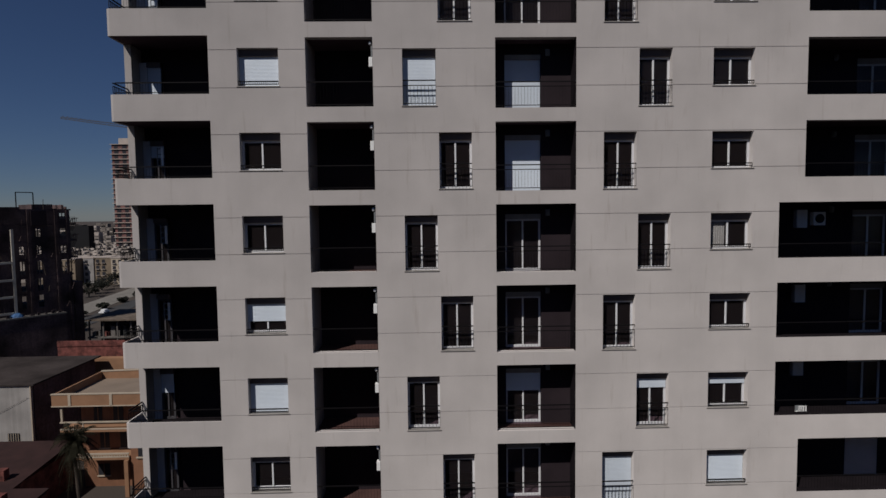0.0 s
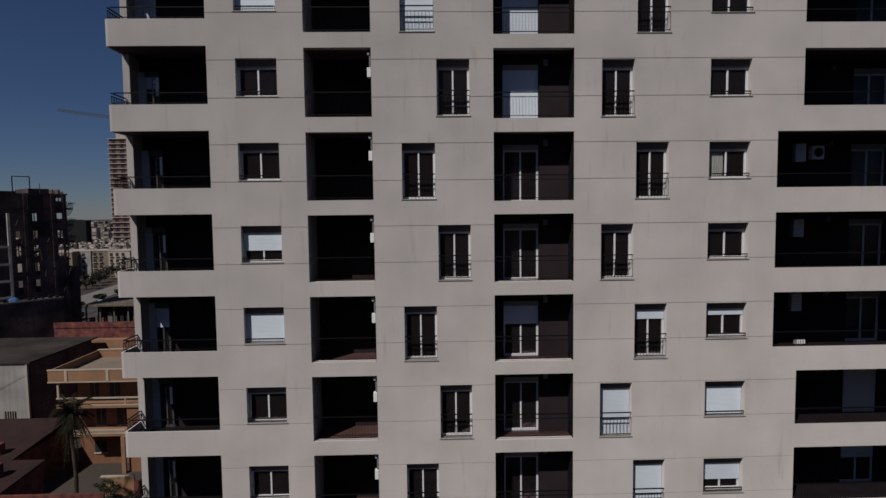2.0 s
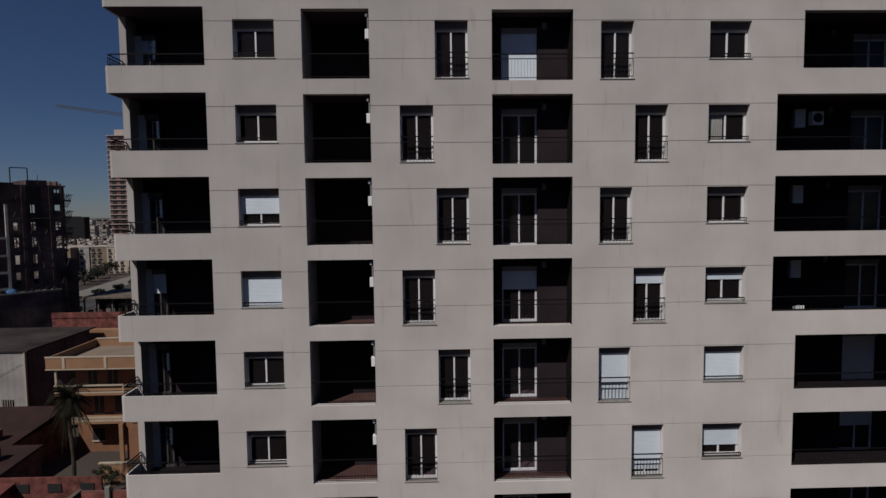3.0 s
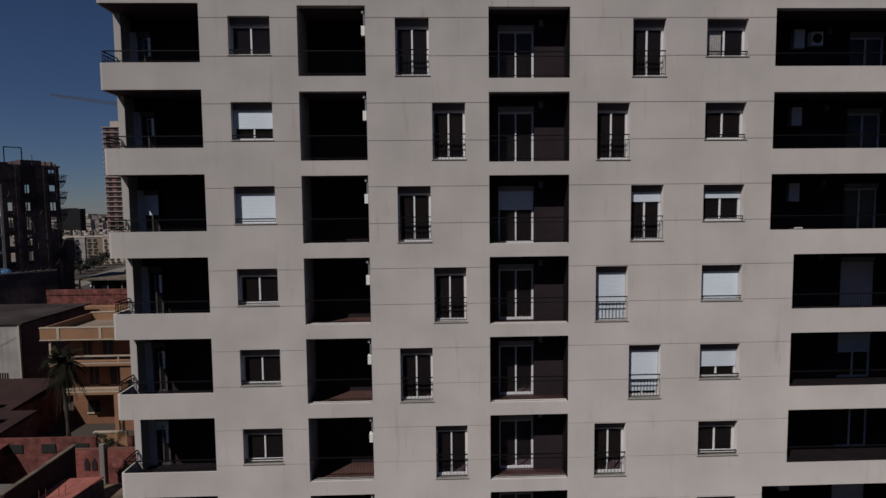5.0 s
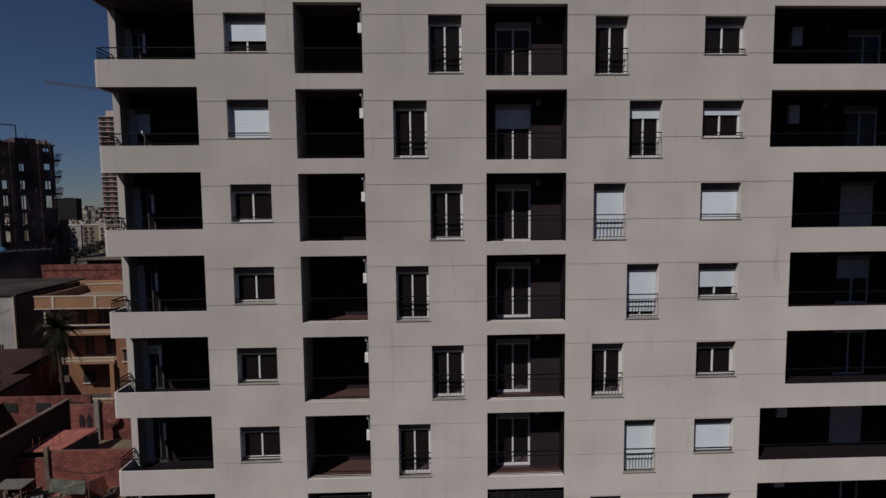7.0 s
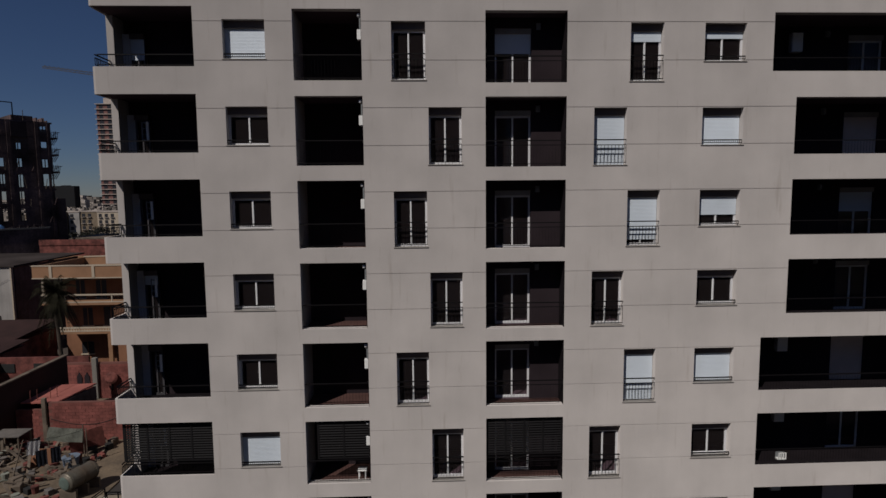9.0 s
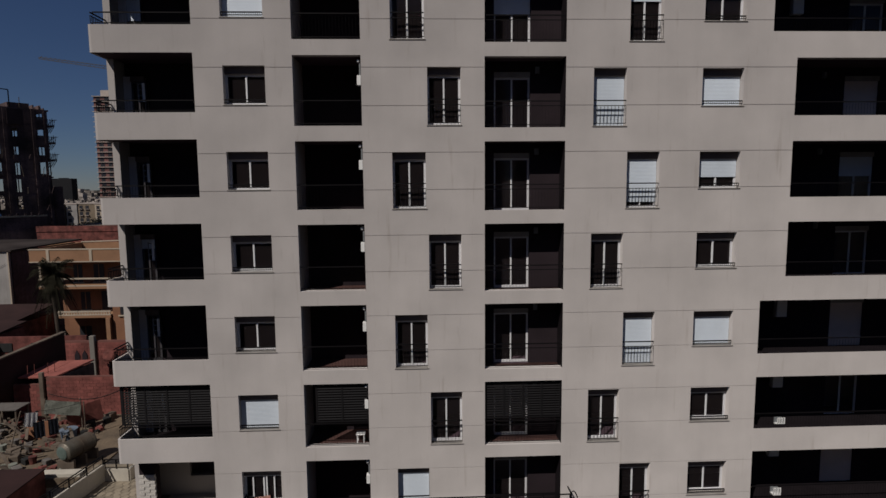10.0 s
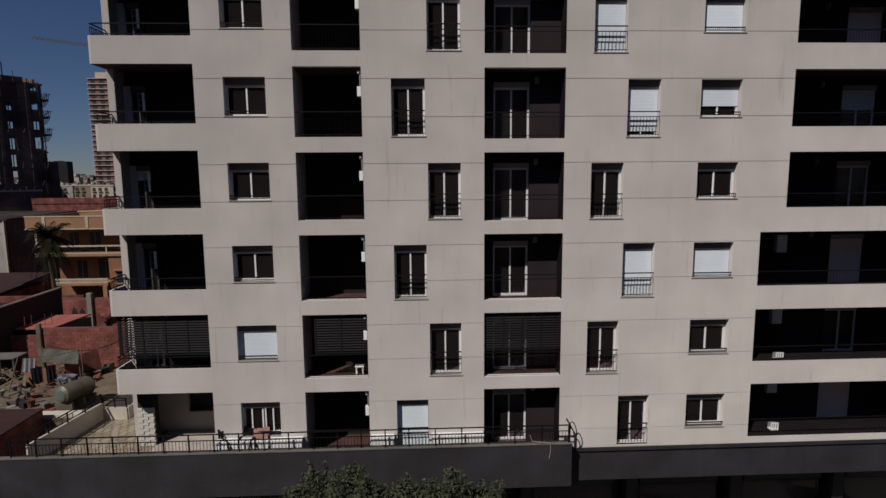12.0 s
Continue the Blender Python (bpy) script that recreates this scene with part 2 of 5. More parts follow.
def mesh_of(name, bm, mat):
    bmesh.ops.recalc_face_normals(bm, faces=bm.faces)
    me = bpy.data.meshes.new(name)
    bm.to_mesh(me)
    bm.free()
    me.materials.append(mat)
    return me


def part(name, bm, mat, parent=None, label="", at=None):
    """Links a bmesh as one mesh object under parent."""
    return link(name, mesh_of(name, bm, mat), parent, label, at)


def link(name, me, parent=None, label="", at=None):
    ob = new(name, me)
    if at is not None:
        ob.location = at
    if parent:
        ob.parent = parent
    if label:
        ob["label"] = label
    return ob


def boxpart(name, dims, mat, parent=None, label="", bevel=0.0):
    bm = bmesh.new()
    box(bm, *dims)
    if bevel:
        bmesh.ops.bevel(bm, geom=list(bm.edges), offset=bevel, segments=1, affect="EDGES")
    return part(name, bm, mat, parent, label)


def thing(name, label, category, at=(0, 0, 0), group="", kind=""):
    ob = new(name)
    ob.empty_display_size = 0.2
    ob.location = at
    return tagged(ob, label, category, group, kind)


def relief_wall(bm, xs, zs, front, back):
    """A wall over the grid xs, zs: front(i, j) gives the y of a cell's face, or None for a hole through to back."""
    nx, nz = len(xs) - 1, len(zs) - 1
    f = [[front((xs[i] + xs[i + 1]) / 2, (zs[j] + zs[j + 1]) / 2) for j in range(nz)] for i in range(nx)]
    cache = {}

    def vert(x, y, z):
        k = (round(x, 4), round(y, 4), round(z, 4))
        if k not in cache:
            cache[k] = bm.verts.new(k)
        return cache[k]

    def quad(*p):
        bm.faces.new([vert(*q) for q in p])

    for i in range(nx):
        for j in range(nz):
            y = f[i][j]
            x0, x1, z0, z1 = xs[i], xs[i + 1], zs[j], zs[j + 1]
            if y is not None:
                quad((x0, y, z0), (x1, y, z0), (x1, y, z1), (x0, y, z1))
                quad((x0, back, z0), (x0, back, z1), (x1, back, z1), (x1, back, z0))
            for di, dj in ((1, 0), (0, 1)):
                ii, jj = i + di, j + dj
                if ii >= nx or jj >= nz:
                    continue
                o = f[ii][jj]
                if o == y:
                    continue
                a = back if y is None else y
                b = back if o is None else o
                if di:
                    quad((x1, a, z0), (x1, b, z0), (x1, b, z1), (x1, a, z1))
                else:
                    quad((x0, a, z1), (x1, a, z1), (x1, b, z1), (x0, b, z1))
    for j in range(nz):
        for x, i in ((xs[0], 0), (xs[-1], nx - 1)):
            if f[i][j] is not None:
                quad((x, f[i][j], zs[j]), (x, back, zs[j]), (x, back, zs[j + 1]), (x, f[i][j], zs[j + 1]))
    for i in range(nx):
        for z, j in ((zs[0], 0), (zs[-1], nz - 1)):
            if f[i][j] is not None:
                quad((xs[i], f[i][j], z), (xs[i + 1], f[i][j], z), (xs[i + 1], back, z), (xs[i], back, z))

# ---- the apartment building ----
H = 3.1
FLOORS = 12
TOP = H * FLOORS
building = thing("apartment_building", "tall apartment block with beige render, dark loggias and roller shutters", "building")


def d_span(k):
    return (-3.47, -2.22) if k % 2 == 0 else (-2.13, -0.89)


def f_span(k):
    return (5.43, 6.69) if k % 2 == 0 else (4.10, 5.35)


def h_left(k):
    return 11.85 if k in (3, 4, 5, 9, 10, 11) else 10.88


def openings(k):
    """x0, x1, z0, z1 of the holes of one storey, from its floor."""
    return [(-9.57, -8.05, 0.77, 2.17), (-7.05, -4.56, 0.0, 2.54), (*d_span(k), 0.01, 2.12), (0.0, 3.05, -0.09, 2.50),
            (*f_span(k), -0.05, 2.08), (8.24, 9.83, 0.68, 2.07), (h_left(k), 18.6, 0.31 if k else 0.21, 2.45)]


def facade_face(x, z):
    k = int(z // H)
    zr = z - k * H
    if 0 <= k < FLOORS:
        for x0, x1, z0, z1 in openings(k):
            if x0 < x < x1 and z0 < zr < z1:
                return None
        for x0, x1, z0, z1 in openings(k + 1):
            if x0 < x < x1 and k + 1 < FLOORS and z0 + H < zr:
                return None
        if abs(zr - 2.105) < 0.011 or abs(zr - 0.72) < 0.011:
            return 0.014
    return 0.0


for k in range(FLOORS):
    xs, zs = {-10.62, 20.0}, {0.0, H, 2.094, 2.116, 0.709, 0.731}
    for x0, x1, z0, z1 in openings(k):
        xs |= {x0, x1}
        zs |= {max(z0, 0.0), z1}
    for x0, x1, z0, z1 in openings(k + 1):
        if z0 < 0 and k + 1 < FLOORS:
            xs |= {x0, x1}
            zs.add(H + z0)
    bm = bmesh.new()
    relief_wall(bm, sorted(xs), [z + k * H for z in sorted(zs)], facade_face, 0.32)
    part("facade_wall", bm, M_CREAM, building)
boxpart("parapet", (-14.28, 20, 0, 0.25, TOP, TOP + 1.1), M_CREAM, building)
boxpart("roof", (-14.28, 20, 0.25, 14, TOP, TOP + 0.3), M_CONC, building)
boxpart("side_wall", (-14.28, -14.03, 1.16, 14, 0, TOP), M_CREAM, building)
boxpart("side_wall", (19.75, 20, 0.25, 14, -5.5, TOP), M_CREAM, building)
boxpart("rear_wall", (-14.03, 19.75, 13.75, 14, -5.5, TOP), M_CREAM, building)
boxpart("room_wall", (-14.0, 19.7, 3.2, 3.3, -0.3, TOP - 0.02), M_INSIDE, building)
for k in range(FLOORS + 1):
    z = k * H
    # room floors darkened in colour, so sun patches inside don't show
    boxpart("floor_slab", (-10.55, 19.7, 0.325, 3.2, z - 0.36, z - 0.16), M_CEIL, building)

# -- mesh makers for windows, shared between alike ones --
cache = {}


def shared(key, build, mat):
    if key not in cache:
        bm = bmesh.new()
        build(bm)
        cache[key] = mesh_of(key[0], bm, mat)
    return cache[key]


def frame_mesh(w, h, box_h, grey=False):
    def build(bm):
        t = 0.075
        z1 = h - box_h
        relief_wall(bm, [0, t, w - t, w], [0, t + 0.02, z1 - t, z1], lambda x, z: None if t < x < w - t and t + 0.02 < z < z1 - t else 0.0, 0.06)
    return shared(("window_frame", round(w, 3), round(h, 3), grey), build, M_DOORGREY if grey == 1 else M_RING)


def pane_mesh(w, h):
    def build(bm):
        box(bm, 0, w, 0, 0.006, 0, h)
    return shared(("pane", round(w, 3), round(h, 3)), build, M_GLASS)


def shutter_mesh(w, h, grey=False):
    def build(bm):
        n = max(2, round(h / 0.052))
        step = h / n
        prev = None
        for i in range(n * 4 + 1):
            z = i * step / 4
            y = (0.0015, -0.001, -0.001, 0.002)[i % 4]
            row = [bm.verts.new((x, y, z)) for x in (0, w)]
            if prev:
                bm.faces.new((prev[0], prev[1], row[1], row[0]))
            prev = row
    return shared(("roller_shutter", round(w, 3), round(h, 3), grey), build, M_SHADESHUT if grey == 2 else M_SHUT)


def block_mesh(name, w, d, h, mat, bevel=0.006):
    def build(bm):
        box(bm, 0, w, 0, d, 0, h)
        bmesh.ops.bevel(bm, geom=list(bm.edges), offset=bevel, segments=1, affect="EDGES")
    return shared((name, round(w, 3), round(d, 3), round(h, 3)), build, mat)


def window(x0, x1, z0, z1, y, down, name="window", sill=True, box_h=0.27, curtain=None, grey=False):
    """A two-leaf sliding window in its reveal with shutter box; down: how much of it the roller shutter covers."""
    w, h = x1 - x0, z1 - z0
    win = link(name, frame_mesh(w, h, box_h, grey), building, "", (x0, y, z0))
    t = 0.055
    ph = h - box_h - 2 * t
    pw = w / 2 - t - 0.035
    for px in (t, w / 2 + 0.035):
        p = link("pane", pane_mesh(pw, ph), win, "", (px, 0.03, t))
        p.visible_shadow = False
    link("mullion", block_mesh("stile" if grey == 1 else "mullion", 0.06, 0.06, ph, M_DOORGREY if grey == 1 else M_FRAME), win, "", (w / 2 - 0.03, -0.012, t))
    link("shutter_box", block_mesh("pale_box" if grey > 1 else "shutter_box", w, 0.12, box_h, M_SILL if grey > 1 else M_BOX), win, "", (0, -0.10, h - box_h))
    if sill:
        link("sill", block_mesh("sill", w + 0.08, y + 0.03, 0.035, M_SILL), win, "", (-0.04, -y - 0.03, -0.03))
    if down > 0:
        sh = (h - box_h) * down
        link("roller_shutter", shutter_mesh(w - 0.03, sh, grey), win, "white roller shutter", (0.015, -0.03, h - box_h - sh))
    if curtain:
        bm = bmesh.new()
        n = 14
        for i in range(n):
            a, b = i * 0.62 / n, (i + 1) * 0.62 / n
            ya, yb = 0.012 * (i % 2), 0.012 * ((i + 1) % 2)
            v = [bm.verts.new(c) for c in ((a, ya, 0), (b, yb, 0), (b, yb, ph), (a, ya, ph))]
            bm.faces.new(v)
        part("curtain", bm, curtain, win, "pale curtain", (0.09, 0.07, 0.06))
    return win


def bar_mesh(h, w=0.016):
    def build(bm):
        box(bm, -w / 2, w / 2, -w / 2, w / 2, 0, h)
    return shared(("baluster", round(h, 3), w), build, M_IRON)


def railing(a, b, z0, z1, step=0.12, label="black iron railing with thin upright bars", posts=0.0, group="facade railings", double=True, w=0.016, gap=0.11):
    """A railing from a to b (x, y): rails, bars and posts."""
    a, b = Vector((*a, 0)), Vector((*b, 0))
    d = b - a
    n = max(2, round(d.length / step))
    rail = thing("balcony_railing", label, "railing", (a.x, a.y, z0), group)
    h = z1 - z0
    for z, t in ((h - 0.02, 0.040), (0.07, 0.026)) + (((h - 0.02 - gap, 0.028),) if double else ()):
        bm = bmesh.new()
        beam(bm, (0, 0, z), (d.x, d.y, z), t)
        part("rail", bm, M_IRON, rail)
    for i in range(n + 1):
        p = d * (i / n)
        link("baluster", bar_mesh(h - 0.06 - (gap if double else 0), w), rail, "", (p.x, p.y, 0.05))
    if posts:
        m = max(1, round(d.length / posts))
        for i in range(m + 1):
            p = d * (i / m)
            link("post", bar_mesh(h, 0.045), rail, "", (p.x, p.y, 0))
    return rail


# -- windows, storey by storey: how far each shutter is down --
B_DOWN = {10: 1.0, 7: 0.6, 6: 1.0, 1: 1.0}
D_DOWN = {10: 1.0, 0: 1.0}
F_DOWN = {6: 0.2, 5: 1.0, 4: 0.88, 2: 1.0}
G_DOWN = {6: 0.22, 5: 1.0, 4: 0.62, 2: 1.0}
E_DOWN = {10: 1.0, 9: 1.0, 6: 0.36}
H_DOWN = {5: 1.0, 4: 0.42, 2: 1.0, 0: 1.0}
for k in range(FLOORS):
    z = k * H
    o = openings(k)
    window(o[0][0], o[0][1], z + 0.77, z + 2.17, 0.29, B_DOWN.get(k, 0))
    if k == 0:
        for x in (-9.25, -8.72, -8.42):
            boxpart("open_stile", (x, x + 0.05, 0.255, 0.285, 0.86, 1.83), M_FRAME, building)
    window(o[5][0], o[5][1], z + 0.68, z + 2.07, 0.29, G_DOWN.get(k, 0), curtain=M_CURTAIN if k == 8 else None)
    window(o[2][0], o[2][1], z + 0.01, z + 2.12, 0.29, D_DOWN.get(k, 0), "french_window")
    window(o[4][0], o[4][1], z - 0.05, z + 2.08, 0.29, F_DOWN.get(k, 0), "french_window")
    for i in (2, 4):
        railing((o[i][0] + 0.01, 0.02), (o[i][1] - 0.01, 0.02), z + o[i][2] + 0.02, z + o[i][2] + 0.96, 0.13, w=0.014, gap=0.19)
    for i in (0, 5):
        railing((o[i][0] + 0.02, 0.03), (o[i][1] - 0.02, 0.03), z + o[i][2] + 0.01, z + o[i][2] + 0.20, 0.08, "low black grille across the window sill", double=False, w=0.012)

# -- loggias --


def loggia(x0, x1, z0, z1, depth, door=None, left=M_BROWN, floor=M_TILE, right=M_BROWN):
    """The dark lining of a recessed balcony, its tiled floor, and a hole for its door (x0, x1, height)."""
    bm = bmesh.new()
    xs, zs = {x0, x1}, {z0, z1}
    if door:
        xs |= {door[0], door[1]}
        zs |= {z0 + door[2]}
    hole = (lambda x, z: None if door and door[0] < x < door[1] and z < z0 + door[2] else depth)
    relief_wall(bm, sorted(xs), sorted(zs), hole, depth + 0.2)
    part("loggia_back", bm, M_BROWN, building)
    # added plate, its dark colour hides the sunlit jamb
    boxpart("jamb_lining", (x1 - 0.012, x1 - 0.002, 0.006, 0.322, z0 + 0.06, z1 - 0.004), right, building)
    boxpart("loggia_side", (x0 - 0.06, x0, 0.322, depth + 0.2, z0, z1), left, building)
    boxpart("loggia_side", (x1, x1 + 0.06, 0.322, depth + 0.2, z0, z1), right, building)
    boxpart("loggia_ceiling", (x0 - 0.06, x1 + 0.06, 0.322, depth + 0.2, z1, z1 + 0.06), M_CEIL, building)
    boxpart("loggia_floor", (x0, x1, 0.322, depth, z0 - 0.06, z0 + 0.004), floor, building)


def wall_light(x, y, z):
    """A small grey bulkhead lamp on a loggia wall, unlit."""
    lampo = thing("wall_light", "small pale grey wall light, unlit, on a dark loggia wall", "lamp", (x, y, z), "loggia lamps")
    boxpart("lamp_base", (-0.09, 0.09, -0.03, 0, -0.13, 0.13), M_GREYBOX, lampo, "", 0.01)
    bm = bmesh.new()
    box(bm, -0.075, 0.075, -0.11, -0.03, -0.11, 0.11)
    bmesh.ops.bevel(bm, geom=list(bm.edges), offset=0.03, segments=2, affect="EDGES")
    part("diffuser", bm, M_GREYBOX, lampo, "pale diffuser")


def jamb_box(x, y, z):
    """A white meter box and a round lamp on a bracket, on the loggia's side wall."""
    b = thing("electric_box", "white electrical box below a small round loggia lamp", "box", (x, y, z), "loggia boxes")
    boxpart("casing", (-0.16, 0, -0.1, 0.12, 0, 0.36), M_WHITE, b, "white casing", 0.008)
    boxpart("conduit", (-0.08, -0.03, -0.02, 0.03, 0.36, 0.82), M_GREYBOX, b)
    bm = bmesh.new()
    bmesh.ops.create_icosphere(bm, subdivisions=2, radius=0.075, matrix=Matrix.Translation((-0.1, 0, 0.88)))
    part("lamp_globe", bm, M_WHITE, b, "white round lamp")


def louvre(x0, x1, y, z0, z1, side=False):
    """Dark slatted shutters across the upper part of a balcony."""
    lv = thing("louvre_screen", "dark horizontal-slat louvre screen across a balcony", "shutter", (x0, y, z0), "louvre screens")
    w, h = x1 - x0, z1 - z0
    n = max(2, round(w / 0.85))
    for i in range(n + 1):
        boxpart("stile", (i * w / n - 0.03, i * w / n + 0.03, -0.02, 0.03, 0, h), M_LOUVRE, lv)
    for zz in (0, h - 0.05):
        boxpart("frame_rail", (0, w, -0.018, 0.028, zz, zz + 0.05), M_LOUVRE, lv)
    m = round(h / 0.10)
    for i in range(n):
        def build(bm):
            v = box(bm, 0.03, w / n - 0.03, -0.004, 0.004, 0, 0.055)
            bmesh.ops.rotate(bm, verts=v, cent=(0, 0, 0.027), matrix=Matrix.Rotation(radians(-20), 3, "X"))
        me = shared(("slat", round(w / n, 3)), build, M_LOUVRE)
        for j in range(1, m):
            link("slat", me, lv, "", (i * w / n, 0, j * h / m))
    if side:
        lv.rotation_euler = (0, 0, radians(90))
    return lv


def ac_unit(x, y, z):
    """A split air-conditioner's outdoor unit with fan grille."""
    a = thing("air_conditioner", "pale outdoor air-conditioning unit on a dark loggia wall", "air conditioner", (x, y, z), "outdoor units")
    boxpart("casing", (0, 0.5, -0.25, 0, 0, 0.55), M_WHITE, a, "pale casing", 0.012)
    bm = bmesh.new()
    bmesh.ops.create_cone(bm, cap_ends=True, segments=20, radius1=0.19, radius2=0.19, depth=0.02, matrix=Matrix.Translation((0.25, -0.262, 0.28)) @ Matrix.Rotation(radians(90), 4, "X"))
    part("fan_grille", bm, M_RUBBER, a, "dark round fan grille")


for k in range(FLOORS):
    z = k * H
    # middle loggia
    # right side near-black, so the sun on it doesn't show
    loggia(0.0, 3.05, z - 0.15, z + 2.50, 0.88, (0.46, 1.88, 2.27), right=M_SHADEBLACK)
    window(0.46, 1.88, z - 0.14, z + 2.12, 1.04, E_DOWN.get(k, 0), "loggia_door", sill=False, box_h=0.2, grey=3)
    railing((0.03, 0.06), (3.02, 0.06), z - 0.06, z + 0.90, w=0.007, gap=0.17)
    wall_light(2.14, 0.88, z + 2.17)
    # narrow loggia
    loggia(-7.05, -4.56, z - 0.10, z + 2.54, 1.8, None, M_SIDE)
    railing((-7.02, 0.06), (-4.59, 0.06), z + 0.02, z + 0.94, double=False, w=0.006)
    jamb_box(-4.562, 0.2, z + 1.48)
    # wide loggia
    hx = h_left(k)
    loggia(hx, 18.6, z + 0.02, z + 2.45, 1.8, (15.1, 16.6, 2.1), M_BROWN, M_SHADEBLACK)
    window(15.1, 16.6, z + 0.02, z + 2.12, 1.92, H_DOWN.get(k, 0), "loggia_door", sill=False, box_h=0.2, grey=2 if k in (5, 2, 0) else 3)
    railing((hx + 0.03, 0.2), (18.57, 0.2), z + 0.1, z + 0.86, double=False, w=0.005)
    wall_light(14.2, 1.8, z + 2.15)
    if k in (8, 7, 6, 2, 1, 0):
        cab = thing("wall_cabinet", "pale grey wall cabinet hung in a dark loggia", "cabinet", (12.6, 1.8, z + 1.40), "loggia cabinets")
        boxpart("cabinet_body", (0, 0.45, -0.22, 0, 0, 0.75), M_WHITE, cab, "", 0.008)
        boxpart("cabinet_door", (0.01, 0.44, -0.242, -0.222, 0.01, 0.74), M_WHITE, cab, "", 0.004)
    # added cap, painted near-black over the sunlit ledge
    boxpart("loggia_sill", (hx, 18.6, 0.003, 0.33, z + (0.3105 if k else 0.2105), z + (0.322 if k else 0.222)), M_SHADEBLACK, building)
    if k in (6, 1, 0):
        t = thing("plastic_crate", "white plastic crate on a loggia floor", "crate", (12.42, 0.85, z + 0.025), "crates")
        boxpart("crate_base", (0, 0.33, 0, 0.24, 0, 0.05), M_WHITE, t)
        for i in range(4):
            boxpart("crate_slat", (i * 0.095, i * 0.095 + 0.045, 0, 0.03, 0.05, 0.30), M_WHITE, t)
        boxpart("crate_rim", (0, 0.33, 0, 0.03, 0.301, 0.33), M_WHITE, t)
        boxpart("crate_back", (0, 0.33, 0.22, 0.24, 0.051, 0.28), M_GREYBOX, t)
    if k == 8:
        ac_unit(13.3, 1.8, z + 1.5)
stool = thing("plastic_stool", "small white plastic stool on a loggia floor", "stool", (-4.95, 0.55, H - 0.086))
boxpart("seat", (-0.18, 0.18, -0.18, 0.18, 0.36, 0.40), M_WHITE, stool, "", 0.012)
for sx in (-0.15, 0.11):
    for sy in (-0.15, 0.11):
        boxpart("leg", (sx, sx + 0.04, sy, sy + 0.04, 0, 0.36), M_WHITE, stool)
louvre(0.03, 3.02, 0.12, H + 0.95, H + 2.45)
louvre(-6.6, -4.6, 0.14, H + 0.95, H + 2.5)

# -- corner balconies --
A_DOWN = {11: 0.4, 10: 1.0, 9: 0.25, 6: 0.42, 3: 0.2}
for k in range(1, FLOORS):
    z = k * H
    bm = bmesh.new()
    pts = [(-10.62, 0.0), (-14.16, 0.0), (-14.25, 0.035), (-14.28, 0.12), (-14.28, 1.2), (-14.22, 1.2), (-14.22, 0.14), (-14.15, 0.06), (-10.62, 0.06)]
    lo = [bm.verts.new((x, y, z - 0.47)) for x, y in pts]
    hi = [bm.verts.new((x, y, z + 0.51)) for x, y in pts]
    for i in range(len(pts)):
        j = (i + 1) % len(pts)
        bm.faces.new((lo[i], lo[j], hi[j], hi[i]))
    bm.faces.new(lo)
    bm.faces.new(hi[::-1])
    part("balcony_parapet", bm, M_CREAM, building)
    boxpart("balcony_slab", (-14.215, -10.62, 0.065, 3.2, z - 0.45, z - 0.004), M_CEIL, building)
    # near-black floor colour keeps the sun on it from showing
    boxpart("balcony_floor", (-14.215, -10.62, 0.065, 1.9, z - 0.003, z + 0.012), M_SHADEBLACK, building)
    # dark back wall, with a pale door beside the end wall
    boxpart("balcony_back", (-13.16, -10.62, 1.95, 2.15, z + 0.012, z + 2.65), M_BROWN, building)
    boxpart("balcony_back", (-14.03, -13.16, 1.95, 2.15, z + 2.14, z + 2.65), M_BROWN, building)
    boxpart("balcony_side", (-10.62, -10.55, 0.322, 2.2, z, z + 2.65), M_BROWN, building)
    # greyed plate on the shaded inner face of the cream end wall
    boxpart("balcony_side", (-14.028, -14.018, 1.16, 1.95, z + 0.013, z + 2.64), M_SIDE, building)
    boxpart("door_surround", (-14.015, -13.72, 1.78, 1.94, z + 0.013, z + 2.12), M_RING, building)
    # grey=1: frame colour darkened so the sun strip on it stays dim
    window(-13.71, -13.17, z + 0.013, z + 2.12, 1.80, A_DOWN.get(k, 0.0), "balcony_door", sill=False, box_h=0.2, grey=1)
    if k not in (6, 10):
        # pale panel and bars added in place of a bright reflection in the door
        leaf = thing("reflection_panel", "pale panel and bars added for a bright reflection on the balcony door", "window", (-13.30, 1.46, z + 1.10), "window leaves")
        leaf.rotation_euler = (0, 0, radians(-14 + 5 * (k % 3)))
        boxpart("leaf_panel", (0.15, 0.25, 0, 0.03, 0, 0.72), M_WHITE, leaf, "", 0.006)
        for q in (0.0, 0.22, 0.44, 0.66):
            boxpart("leaf_bar", (0, 0.149, 0.004, 0.026, q, q + 0.035), M_GREYBOX, leaf)
        boxpart("leaf_bar", (-0.03, -0.001, 0.004, 0.026, 0, 0.72), M_GREYBOX, leaf)
        boxpart("arm", (0.16, 0.18, 0.031, 0.36, 0.10, 0.12), M_GREYBOX, leaf)
    railing((-14.10, 0.10), (-10.66, 0.10), z + 0.52, z + 0.97, 0.11, double=False, w=0.005)
    railing((-14.2, 1.15), (-14.2, 0.12), z + 0.52, z + 0.97, 0.11, w=0.02)
louvre(-14.05, -10.66, 0.2, H + 1.0, H + 2.6)
louvre(-14.12, -12.95, 0.25, H + 1.0, H + 2.6, side=True).location = (-14.12, 0.25, H + 1.0)

